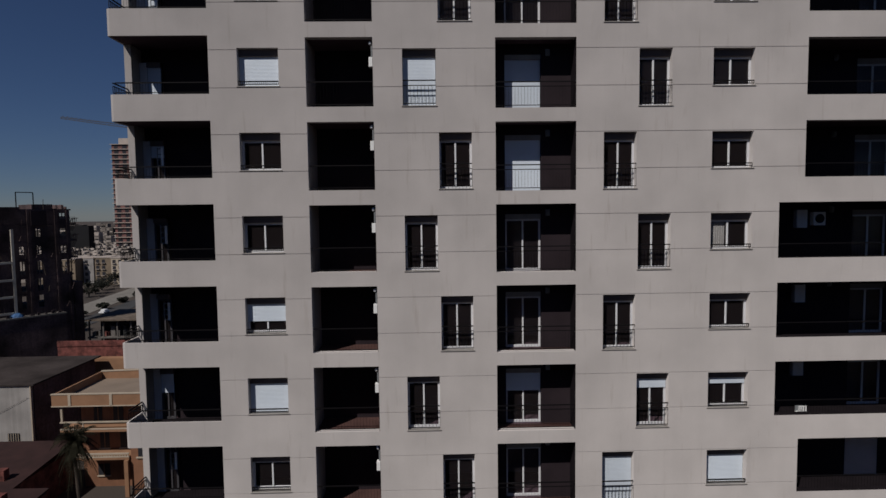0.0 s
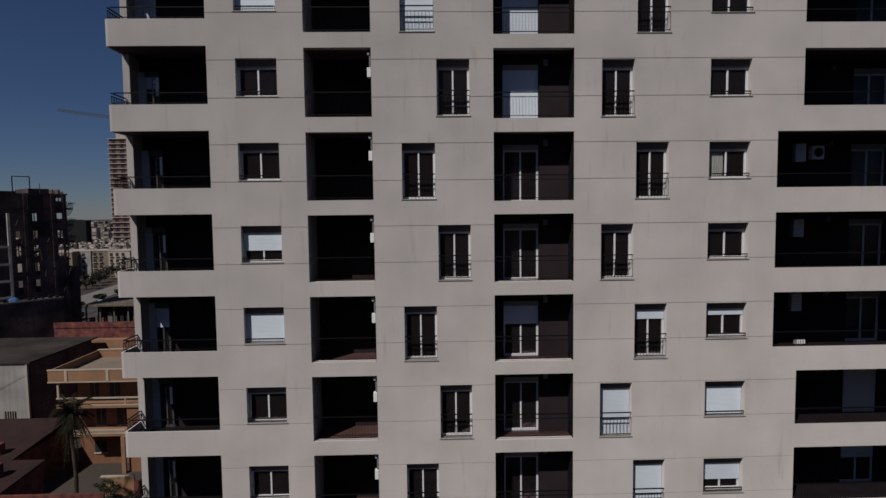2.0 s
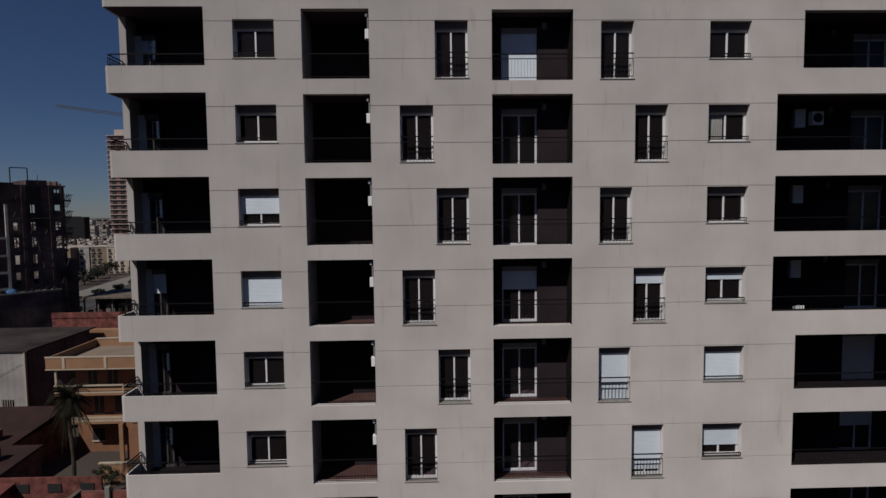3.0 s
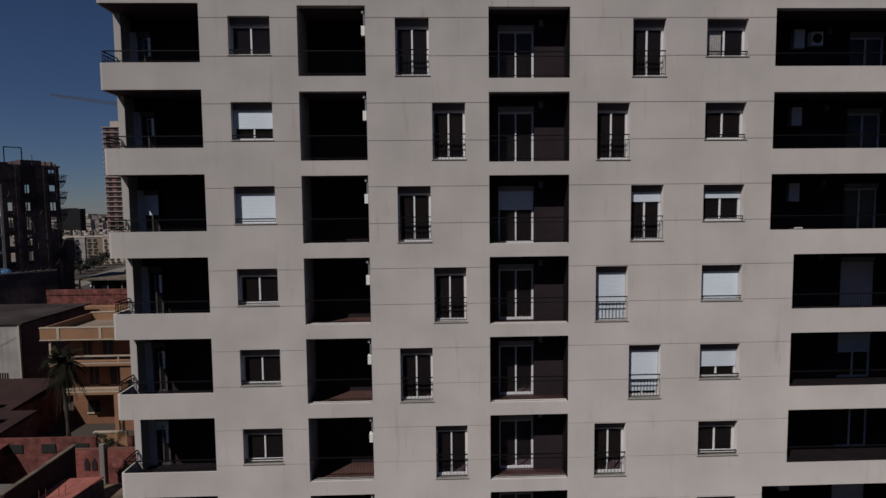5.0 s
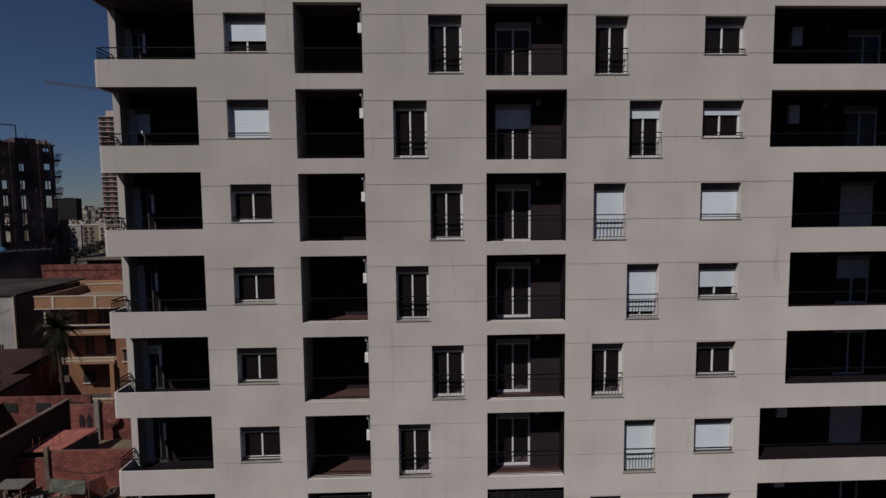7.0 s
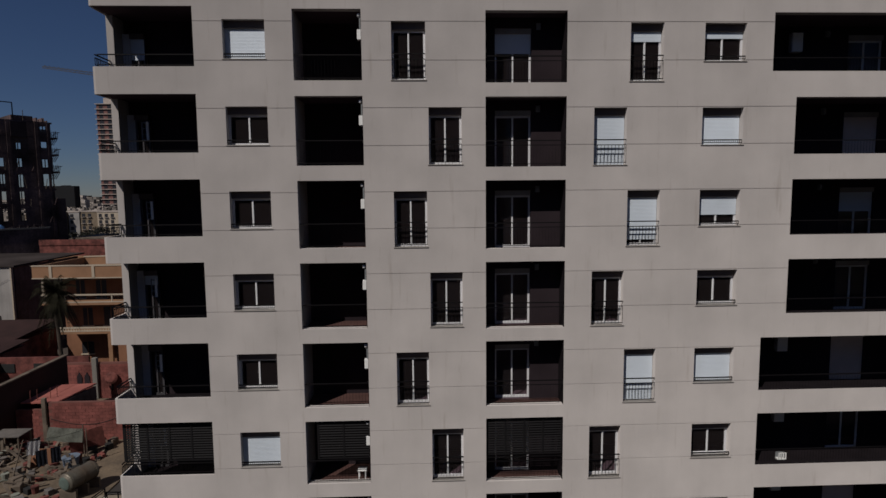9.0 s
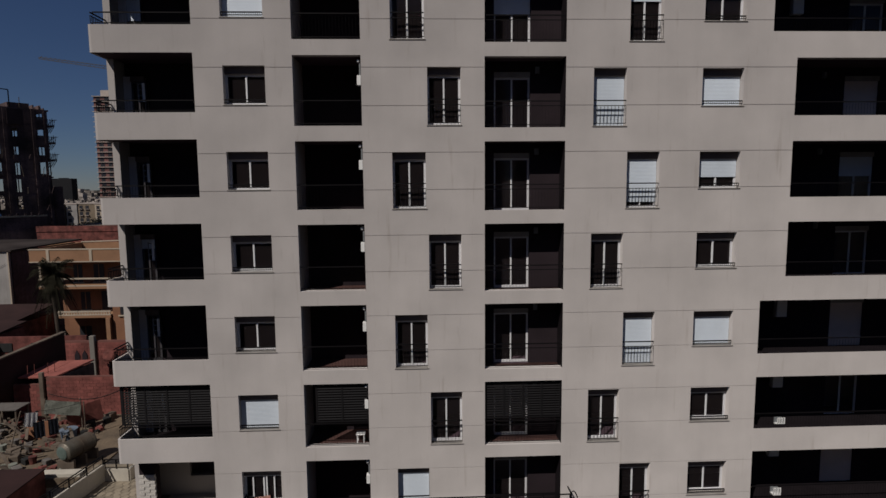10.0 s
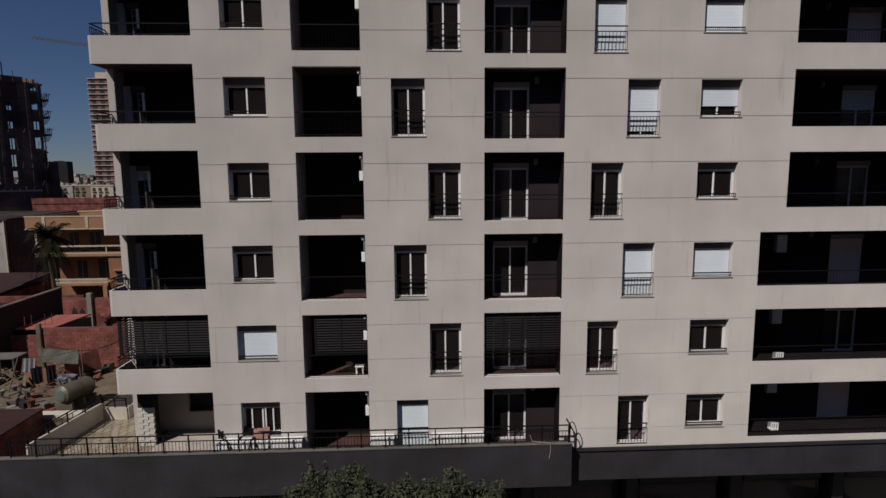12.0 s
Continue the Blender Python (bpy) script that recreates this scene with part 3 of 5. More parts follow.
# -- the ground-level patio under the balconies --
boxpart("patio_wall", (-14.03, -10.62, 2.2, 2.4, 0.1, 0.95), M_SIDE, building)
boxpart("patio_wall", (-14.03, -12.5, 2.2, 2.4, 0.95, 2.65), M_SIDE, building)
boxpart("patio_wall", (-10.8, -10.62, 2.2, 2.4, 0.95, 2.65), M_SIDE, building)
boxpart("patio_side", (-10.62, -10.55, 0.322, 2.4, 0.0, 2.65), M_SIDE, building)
pillar = thing("stone_pillar", "pillar clad in rough whitish stone blocks", "pillar", (-13.98, 0.85, 0.1))
boxpart("core", (0.02, 0.62, 0.02, 0.5, 0, 2.54), M_BROWN, pillar, "dark brown core")
for j in range(13):
    for i in range(3):
        bm = bmesh.new()
        a = 0.02 * ((i + j) % 2)
        box(bm, i * 0.215 + a * 0.5, i * 0.215 + 0.195 + a, -0.02 + a, 0.1, j * 0.125, j * 0.125 + 0.112)
        part("stone", bm, M_WALLW, pillar)

# -- street-level band, terrace and shopfronts --
base = thing("podium", "dark charcoal-clad podium with a terrace on its roof", "building base", (0, 0, 0))
boxpart("terrace_fascia", (-20.6, 3.42, -0.62, -0.45, -1.37, 0.40), M_CLAD, base, "charcoal fascia")
boxpart("fascia_end", (3.25, 3.42, -0.448, -0.005, -1.37, 0.40), M_CLAD, base)
boxpart("coping", (-20.6, 3.45, -0.65, -0.42, 0.402, 0.44), M_CONC, base, "thin grey coping")
boxpart("band", (3.43, 20, 0.02, 0.25, -1.5, -0.076), M_CLAD, base, "charcoal band")
boxpart("cornice", (3.43, 20, -0.06, 0.019, -0.215, -0.075), M_CLAD, base)
boxpart("plinth", (3.43, 20, 0.001, 0.25, -0.074, -0.001), M_CREAM, base, "cream plinth strip")
boxpart("terrace_deck", (-18.2, 3.25, -0.45, 0.25, -0.1, 0.09), M_GROUT, base)
boxpart("terrace_deck", (-18.2, -10.62, 0.25, 5.2, -0.1, 0.09), M_GROUT, base)
boxpart("soffit", (-18.2, 20, 0.25, 3.2, -1.5, -1.42), M_CLAD, base)
boxpart("shop_wall", (-18.2, 20, 2.6, 2.8, -5.5, -1.5), M_CLAD, base)
for i in range(8):
    x = -17 + i * 4.7
    boxpart("shop_pier", (x, x + 0.5, 1.5, 2.6, -5.5, -1.5), M_CLAD, base)
    boxpart("shop_glass", (x + 0.6, x + 4.1, 1.6, 1.62, -5.4, -2.6), M_GLASS, base)
    boxpart("shop_sign", (x + 0.6, x + 4.1, 1.5, 1.7, -2.58, -1.9), M_CLAD, base)
boxpart("patio_tiles", (-13.35, -10.65, -0.44, 2.2, 0.091, 0.115), M_PATIO, base, "pale terracotta patio tiles")
for x0, x1 in ((-10.5, -7.2), (-4.5, -3.6), (-2.1, -0.05)):
    pl = thing("planter_box", "long low white planter against the terrace wall", "planter", (x0, -0.32, 0.09), "planters")
    boxpart("trough", (0, x1 - x0, 0, 0.3, 0, 0.60), M_WHITE, pl, "", 0.015)
    boxpart("rim", (-0.02, x1 - x0 + 0.02, -0.02, 0.31, 0.601, 0.65), M_WHITE, pl)

# -- terrace parapet, fence, paving, furniture --
pw = thing("terrace_parapet", "low white parapet wall beside the paved terrace", "wall")
for (ax, ay), (bx, by), h in (((-17.55, -0.42), (-16.92, 3.62), 0.78), ((-16.92, 3.62), (-15.8, 3.56), 0.56), ((-15.8, 3.56), (-15.7, 4.6), 0.56), ((-15.7, 4.6), (-14.2, 4.7), 0.56)):
    bm = bmesh.new()
    beam(bm, (ax, ay, 0.09 + h / 2), (bx, by, 0.09 + h / 2), 0.12, h)
    part("parapet_run", bm, M_PARAPET, pw)
fence_label = "long black iron fence with posts along the terrace edge"
for x0, x1 in ((-18.1, -14.3), (-14.3, -10.5), (-10.5, -6.7), (-6.7, -3.0), (-3.0, 0.1), (0.1, 3.3)):
    railing((x0, -0.53), (x1, -0.53), 0.44, 1.17, 0.13, fence_label, 0.95, "terrace fence", True, 0.014, 0.24)
scroll = thing("fence_end", "curved black iron scroll closing the terrace fence", "railing", (3.34, -0.53, 0.44), "terrace fence")
for q in (0.72, 0.46):
    bm = bmesh.new()
    P = [(x * q, 0, 0.28 + z * q - 0.2 * (1 - q)) for x, z in ((0, 0.55), (0.03, 0.78), (0.12, 0.86), (0.22, 0.78), (0.32, 0.58), (0.38, 0.3), (0.35, 0.08), (0.26, 0.0))]
    tube(bm, P, [0.022] * 8, 6)
    part("curl", bm, M_IRON, scroll)
boxpart("post", (-0.03, 0.03, -0.02, 0.03, 0, 0.76), M_IRON, scroll)
boxpart("side_rail", (-0.02, 0.02, 0.031, 0.52, 0.72, 0.76), M_IRON, scroll)
railing((-17.52, -0.40), (-16.93, 3.58), 0.872, 1.30, 0.6, "dark iron handrail on a terrace parapet", 0.9, "terrace fence", True, 0.02)

railing((-16.88, 3.62), (-15.84, 3.57), 0.652, 1.10, 0.5, "dark iron handrail on a terrace parapet", 0.5, "terrace fence", True, 0.02)

rng = random.Random(7)
stones = []
for v in range(5):
    bm = bmesh.new()
    n = 6
    ring = [(0.185 * (1 + rng.uniform(-0.18, 0.12)) * math.cos(2 * math.pi * i / n + 0.3), 0.165 * (1 + rng.uniform(-0.18, 0.12)) * math.sin(2 * math.pi * i / n + 0.3)) for i in range(n)]
    lo = [bm.verts.new((x, y, 0)) for x, y in ring]
    hi = [bm.verts.new((x * 0.94, y * 0.94, 0.02)) for x, y in ring]
    bm.faces.new(hi)
    for i in range(n):
        bm.faces.new((lo[i], lo[(i + 1) % n], hi[(i + 1) % n], hi[i]))
    stones.append(mesh_of("paving_stone", bm, M_STONE))
paving = thing("terrace_paving", "irregular beige paving stones on the terrace", "paving", (0, 0, 0.09), kind="structure")
j = 0
y = -0.3
while y < 4.4:
    x = -17.3 + 0.17 * (j % 2) + 0.15 * max(0, y)
    lim = -13.6
    while x < lim:
        if not (y > 3.3 and x < -15.7):
            o = link("paving_stone", rng.choice(stones), paving, "", (x + rng.uniform(-0.02, 0.02), y + rng.uniform(-0.02, 0.02), 0))
            o.rotation_euler = (0, 0, rng.choice((0, 1.047, 2.094, 3.14)) + rng.uniform(-0.15, 0.15))
        x += 0.345
    y += 0.30
    j += 1


def garden_chair(x, y, z, turn, cloth=None):
    """A black tubular chair with curved arms."""
    c = thing("garden_chair", "black tubular garden chair with curved arms on the terrace" if not cloth else "black garden chair draped with a pink cloth", "chair", (x, y, z), "garden chairs")
    c.rotation_euler = (0, 0, turn)
    boxpart("seat", (-0.24, 0.24, -0.24, 0.24, 0.40, 0.44), M_IRON, c, "", 0.01)
    boxpart("backrest", (-0.24, 0.24, 0.22, 0.26, 0.46, 0.95), M_IRON, c, "", 0.01)
    for sx in (-0.26, 0.26):
        bm = bmesh.new()
        pts = [(sx, -0.3, 0.0), (sx, -0.34, 0.35), (sx, -0.22, 0.68), (sx, 0.05, 0.72), (sx, 0.26, 1.0), (sx, 0.34, 1.02), (sx, 0.3, 0.5), (sx, 0.36, 0)]
        tube(bm, pts, [0.035] * len(pts), 6)
        part("arm_frame", bm, M_IRON, c)
    if cloth:
        bm = bmesh.new()
        n = 10
        rows = []
        for i in range(n + 1):
            t = i / n
            yy, zz = (0.29 - 0.02 * math.sin(t * 9), 0.2 + 0.8 * t * 1.6) if t < 0.5 else (0.2 - (t - 0.5) * 0.9, 0.98 - (t - 0.5) * 1.05)
            rows.append([bm.verts.new((sx * 0.3, yy + 0.02 * math.sin(sx * 6 + i), zz)) for sx in (-1, -0.5, 0, 0.5, 1)])
        for a, b in zip(rows, rows[1:]):
            for i in range(4):
                bm.faces.new((a[i], a[i + 1], b[i + 1], b[i]))
        bmesh.ops.solidify(bm, geom=list(bm.faces), thickness=0.012)
        part("draped_cloth", bm, M_CLOTHP, c, "pink draped cloth")


garden_chair(-10.05, -0.05, 0.09, 0.9)
garden_chair(-9.35, -0.03, 0.09, -0.3)
garden_chair(-8.8, -0.06, 0.09, 0.25, True)

bm = bmesh.new()
tube(bm, [(1.75, -0.56, 0.78), (1.85, -0.55, 0.515), (2.05, -0.6, 0.512), (2.3, -0.64, 0.515), (2.54, -0.665, 0.49), (2.57, -0.66, 0.23), (2.51, -0.655, -0.16)], [0.014] * 7, 5)
tagged(part("cable", bm, M_SILL), "loose pale cable hanging over the terrace coping", "cable")

# ---- ground, road ----
bm = bmesh.new()
box(bm, -3000, 3000, -400, 4500, -6.0, -5.5)
part("ground", bm, M_GROUND)
tagged(bpy.data.objects["ground"], "dry sandy ground spreading to the horizon", "ground", kind="structure")


def strip(name, a, b, w, z, mat, label):
    bm = bmesh.new()
    beam(bm, (*a, z), (*b, z), w, 0.1)
    return tagged(part(name, bm, mat), label, name, kind="structure")


strip("road", (-104.5, 100), (-123, 275), 7.5, -5.44, M_ASPHALT, "grey asphalt avenue between low houses")
strip("pavement", (-114, 100), (-139, 275), 11, -5.45, M_PAVE, "pale dusty verge beside the avenue")
strip("street", (-80, -8), (80, -8), 12, -5.445, M_ASPHALT, "asphalt street in front of the apartment block")
bm = bmesh.new()
box(bm, -60, 40, -2.8, 2.6, -5.5, -5.36)
tagged(part("pavement", bm, M_PAVE), "grey concrete pavement before the shops", "pavement", kind="structure")

# unseen plain blocks added across the street, behind the camera, to darken window reflections
for i in range(5):
    x = -75 + i * 30
    op = thing("reflection_block", "plain grey-brown block added behind the camera, darkens window reflections", "building", (x, -85, -5.5), "opposite blocks")
    boxpart("outer_wall", (0, 27, 0, 12, 0, 46 + 3 * (i % 2)), M_CONC, op)
    boxpart("roof_edge", (-0.2, 27.2, -0.2, 12.2, 46 + 3 * (i % 2), 47 + 3 * (i % 2)), M_CONC, op)

# ---- neighbouring roofs and brick walls ----


def brick_wall(name, label, x0, x1, y, z0, z1, bl=0.40, bh=0.20, top=None):
    """A wall of hollow clay blocks with recessed joints."""
    w = thing(name, label, "wall", (0, 0, 0))
    boxpart("mortar_core", (x0, x1, y + 0.012, y + 0.2, z0, z1 - 0.01), M_MORTAR, w)
    rows = int((z1 - z0) / bh)

    def build(bm):
        box(bm, 0, bl - 0.018, 0, 0.05, 0, bh - 0.018)

    me = shared(("brick", bl, bh), build, M_BRICK)
    n = 0
    for j in range(rows):
        x = x0 - (bl / 2 if j % 2 else 0)
        while x < x1 - 0.05:
            if x >= x0 - 0.01 and x + bl <= x1 + 0.02:
                link("brick", me, w, "", (x, y + rng.uniform(-0.004, 0.004), z0 + j * bh + 0.009))
                n += 1
            x += bl
    return w


deck = thing("neighbour_house", "flat-roofed low house with a cluttered beige roof deck", "house")
boxpart("outer_wall", (-34, -18.6, 4.6, 20.4, -5.5, -0.62), M_WALLW, deck)
boxpart("roof_deck", (-34, -18.6, 4.6, 20.4, -0.618, -0.52), M_CLUTTERDECK, deck, "dusty roof deck")
boxpart("roof_parapet", (-34, -18.6, 4.45, 4.598, -0.62, -0.2), M_CLUTTERDECK, deck)
garden_wall = brick_wall("brick_wall", "red clay-block garden wall with recessed joints", -25.4, -17.4, 13.0, -0.52, 1.94)
wl = brick_wall("brick_wall", "lower stretch of broken red clay-block wall", -27.4, -25.8, 13.0, -0.52, 1.5)
post = thing("concrete_post", "grey concrete post at the end of a brick wall", "post", (-25.78, 12.90, -0.52), "wall posts")
boxpart("shaft", (0, 0.26, 0, 0.2, 0, 2.75), M_WOOD, post, "", 0.02)
niche_wall = brick_wall("brick_wall", "red clay-block wall with two dark arched niches", -29.2, -23.0, 20.5, -0.55, 2.2)
post = thing("concrete_post", "grey concrete post rising above a brick wall", "post", (-26.95, 20.3, -0.52), "wall posts")
boxpart("shaft", (0, 0.36, 0, 0.3, 0, 3.1), M_PAVE, post, "", 0.02)
for x in (-28.15, -27.6):
    bm = bmesh.new()
    v = [bm.verts.new((a, 0, b)) for a, b in ((0, 0), (0.36, 0), (0.36, 0.6), (0.18, 0.95), (0, 0.6))]
    f = bm.faces.new(v)
    r = bmesh.ops.extrude_face_region(bm, geom=[f])
    bmesh.ops.translate(bm, verts=[g for g in r["geom"] if isinstance(g, bmesh.types.BMVert)], vec=(0, -0.03, 0))
    # raised slab, its dark colour stands in for the shade inside a niche
    part("niche", bm, M_BROWN, niche_wall, "raised dark slab in place of a shaded niche", (x, 20.48, 0.55))

shed = thing("red_roof_shed", "shed with a sloping red-painted roof behind a brick wall", "shed")
bm = bmesh.new()
v = [bm.verts.new(c) for c in ((-27.2, 13.22, 1.80), (-25.0, 13.22, 1.80), (-24.4, 16.4, 1.9), (-26.9, 16.2, 1.9))]
f = bm.faces.new(v)
r = bmesh.ops.extrude_face_region(bm, geom=[f])
bmesh.ops.translate(bm, verts=[g for g in r["geom"] if isinstance(g, bmesh.types.BMVert)], vec=(0, 0, 0.08))
part("shed_roof", bm, M_ROOFPINK, shed, "faded red roof")
for i in range(3):
    bm = bmesh.new()
    a = i / 2
    beam(bm, (-27.15 + 2.1 * a, 13.25, 1.88), (-26.85 + 2.4 * a, 16.2 + 0.15 * a, 1.98), 0.04, 0.025)
    part("roof_rib", bm, M_ROOFPINK, shed)
for i, x in enumerate((-26.7, -26.45, -25.8, -25.55)):
    bm = bmesh.new()
    beam(bm, (x, 13.35 + 0.25 * i, 1.85), (x + 0.03, 13.35 + 0.25 * i, 2.6), 0.025)
    part("starter_bar", bm, M_BRICKFAR, shed)
boxpart("shed_wall", (-27.2, -25.0, 16.0, 16.2, -0.52, 1.79), M_BRICKFAR, shed)
bm = bmesh.new()
beam(bm, (-25.0, 13.25, 0.62), (-24.45, 16.3, 0.66), 0.15, 2.28)
# dark concrete colour puts in the shade on this side of the shed
part("shed_wall", bm, M_DARKCONC, shed)

wing = thing("brick_shed", "long red brick shed wall, its shade put into the colour, with a sloping concrete coping", "shed")
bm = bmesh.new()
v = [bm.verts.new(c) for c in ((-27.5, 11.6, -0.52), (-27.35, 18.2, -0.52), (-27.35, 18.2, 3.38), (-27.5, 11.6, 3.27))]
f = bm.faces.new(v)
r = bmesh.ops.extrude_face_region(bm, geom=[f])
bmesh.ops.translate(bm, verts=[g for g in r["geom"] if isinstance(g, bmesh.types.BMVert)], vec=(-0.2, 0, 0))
# darker than the brick elsewhere: shade on this side is in its colour
part("wall_side", bm, M_SHADERED, wing)
bm = bmesh.new()
beam(bm, (-27.6, 11.55, 3.31), (-27.45, 18.3, 3.43), 0.30, 0.08)
part("coping", bm, M_WOOD, wing, "brown coping")
boxpart("shed_front", (-42, -29.3, 24.0, 24.2, -5.5, 1.7), M_BRICKFAR, wing)
boxpart("shed_floor", (-40, -27.7, 13.3, 18.2, 0.6, 0.75), M_CONC, wing)
for i, x in enumerate((-38.5, -36.2, -33.6, -31.0)):
    # black slabs on the wall stand in for the shade inside vents
    boxpart("vent_hole", (x, x + 1.1, 23.93, 23.998, 0.5, 1.2), M_RUBBER, wing)

for x0, x1, y0, y1, z0, z1, slope in ((-60, -39.6, 26.5, 32, -5.5, 0.7, 0.4), (-66, -46.5, 36, 47, -5.5, -1.2, 1.0), (-60, -36.5, 21.5, 24.0, -5.5, 0.9, 0.3)):
    hs = thing("low_house", "low brick house with a dull red roof", "house", group="low houses")
    boxpart("outer_wall", (x0, x1, y0, y1, z0, z1), M_BRICKFAR, hs)
    bm = bmesh.new()
    v = [bm.verts.new(c) for c in ((x0 - 0.3, y0 - 0.3, z1 + 0.02), (x1 + 0.3, y0 - 0.3, z1 + 0.02), (x1 + 0.3, y1, z1 + slope), (x0 - 0.3, y1, z1 + slope))]
    f = bm.faces.new(v)
    r = bmesh.ops.extrude_face_region(bm, geom=[f])
    bmesh.ops.translate(bm, verts=[g for g in r["geom"] if isinstance(g, bmesh.types.BMVert)], vec=(0, 0, 0.12))
    # the two farther roofs have their shade put into a darker red
    part("roof", bm, M_SHADERED if y0 > 25 else M_ROOFRED, hs, "dull red roof")
    boxpart("chimney", (x1 - 2.4, x1 - 1.6, y0 + 2, y0 + 2.8, z1, z1 + 1.5), M_BRICKFAR, hs)

# roof clutter: tank, clothes line, sheets, timber
tank = thing("water_tank", "rusty cylindrical steel water tank lying on a roof", "tank")
A0, A1 = Vector((-20.15, 5.9, 0.40)), Vector((-19.62, 7.35, 0.40))
bm = bmesh.new()
d = (A1 - A0).normalized()
tube(bm, [A0 - d * 0.08, A0, A0 + (A1 - A0) * 0.02, A1 - d * 0.05, A1, A1 + d * 0.1], [0.30, 0.42, 0.45, 0.45, 0.42, 0.28], 24)
part("shell", bm, M_TANK, tank)
bm = bmesh.new()
tube(bm, [A0 - d * 0.115, A0 - d * 0.085], [0.22, 0.33], 24)
part("end_cap", bm, M_TANKEND, tank, "green painted end")
for t in (0.08, 0.5, 0.92):
    bm = bmesh.new()
    p = A0 + (A1 - A0) * t
    tube(bm, [p - d * 0.04, p + d * 0.04], [0.47, 0.47], 24)
    part("hoop", bm, M_TANK, tank)
    boxpart("cradle", (p.x - 0.4, p.x + 0.4, p.y - 0.08, p.y + 0.08, -0.52, -0.02), M_WOOD, tank)

line = thing("clothes_line", "wooden poles with a sagging clothes line on the roof", "clothes line")
for a, b in (((-24.1, 7.7, -0.52), (-23.5, 8.0, 1.75)), ((-21.4, 9.9, -0.52), (-21.4, 9.9, 1.5))):
    bm = bmesh.new()
    tube(bm, [a, b], [0.04, 0.03], 6)
    part("pole", bm, M_WOOD, line)
bm = bmesh.new()
P = [Vector((-23.5, 8.0, 1.7)).lerp(Vector((-21.4, 9.9, 1.48)), i / 8) - Vector((0, 0, 0.14 * math.sin(math.pi * i / 8))) for i in range(9)]
tube(bm, P, [0.01] * 9, 4)
part("cord", bm, M_RUBBER, line)


def hung(name, label, x, y, z, w, h, mat, tilt=0.0):
    """A cloth hanging in folds from a line."""
    bm = bmesh.new()
    n, m = 10, 5
    rows = []
    for j in range(m + 1):
        rows.append([bm.verts.new((w * i / n, 0.02 * math.sin(i * 1.7) * (0.3 + j / m), -h * j / m + 0.03 * math.sin(i * 0.9) * j / m)) for i in range(n + 1)])
    for a, b in zip(rows, rows[1:]):
        for i in range(n):
            bm.faces.new((a[i], a[i + 1], b[i + 1], b[i]))
    bmesh.ops.solidify(bm, geom=list(bm.faces), thickness=0.01)
    ob = part(name, bm, mat)
    ob.location = (x, y, z)
    ob.rotation_euler = (0, tilt, 0.7)
    return tagged(ob, label, "laundry", "laundry")


hung("hanging_cloth", "white cloth hanging on a roof clothes line", -23.35, 8.1, 1.60, 0.55, 0.75, M_CLOTHW, 0.15)
hung("hanging_trousers", "dark blue laundry hanging on a roof clothes line", -23.1, 8.25, 1.0, 0.5, 0.9, M_CLOTHD)
hung("hanging_trousers", "dark blue laundry hanging on a roof clothes line", -22.55, 8.6, 1.0, 0.45, 0.85, M_CLOTHD)
hung("hanging_cloth", "pale crumpled cloth on the cluttered roof", -24.6, 6.0, 0.6, 0.5, 0.9, M_CLOTHW)
bm = bmesh.new()
grid = [[bm.verts.new((-23.9 + 2.0 * i / 10, 10.5 - 0.15 * j / 5 + 0.02 * math.sin(i * 1.3 + j), 1.40 - 0.015 * i - 0.15 * j + 0.015 * math.sin(i * 0.8))) for i in range(11)] for j in range(6)]
for a, b in zip(grid, grid[1:]):
    for i in range(10):
        bm.faces.new((a[i], a[i + 1], b[i + 1], b[i]))
bmesh.ops.solidify(bm, geom=list(bm.faces), thickness=0.012)
part("tarpaulin", bm, M_TARP)
for x in (-23.88, -21.92):
    bm = bmesh.new()
    tube(bm, [(x, 10.5, -0.52), (x, 10.5, 1.5)], [0.035, 0.03], 6)
    part("tarp_pole", bm, M_WOOD, bpy.data.objects["tarpaulin"])
tagged(bpy.data.objects["tarpaulin"], "grey-green tarpaulin stretched over a roof frame", "tarpaulin")
boxpart("cardboard_sheet", (-24.4, -23.2, 9.6, 9.7, -0.52, 0.5), M_OCHRE)
tagged(bpy.data.objects["cardboard_sheet"], "orange-brown board leaning on the roof", "board")
bm = bmesh.new()
beam(bm, (-22.9, 10.75, 0.1), (-21.5, 11.8, 0.32), 0.05, 1.25)
part("leaning_panel", bm, M_BRICKFAR)
tagged(bpy.data.objects["leaning_panel"], "red-brown panel standing on the cluttered roof", "panel")
tub = thing("plastic_tub", "pale blue plastic tub on the cluttered roof", "tub", (-22.2, 9.7, -0.52))
bm = bmesh.new()
tube(bm, [(0, 0, 0), (0, 0, 0.5)], [0.36, 0.42], 20)
part("tub_body", bm, M_TUB, tub)
bm = bmesh.new()
tube(bm, [(0, 0, 0.5), (0, 0, 0.54)], [0.45, 0.45], 20)
part("tub_rim", bm, M_TUB, tub)
boxpart("low_brick_shed", (-32, -20.1, 1.4, 4.4, -5.5, 0.30), M_BRICKFAR)
# added dark slab keeps the shed's sunlit top from showing bright
boxpart("roof_slab", (-32, -20.05, 1.35, 4.4, 0.301, 0.36), M_SHADERED, bpy.data.objects["low_brick_shed"])
tagged(bpy.data.objects["low_brick_shed"], "dark bare shed beside the terrace", "shed")
boxpart("white_slab", (-20.9, -18.7, 4.7, 5.2, -0.5, -0.1), M_PARAPET)
tagged(bpy.data.objects["white_slab"], "low white block at the roof edge", "block")
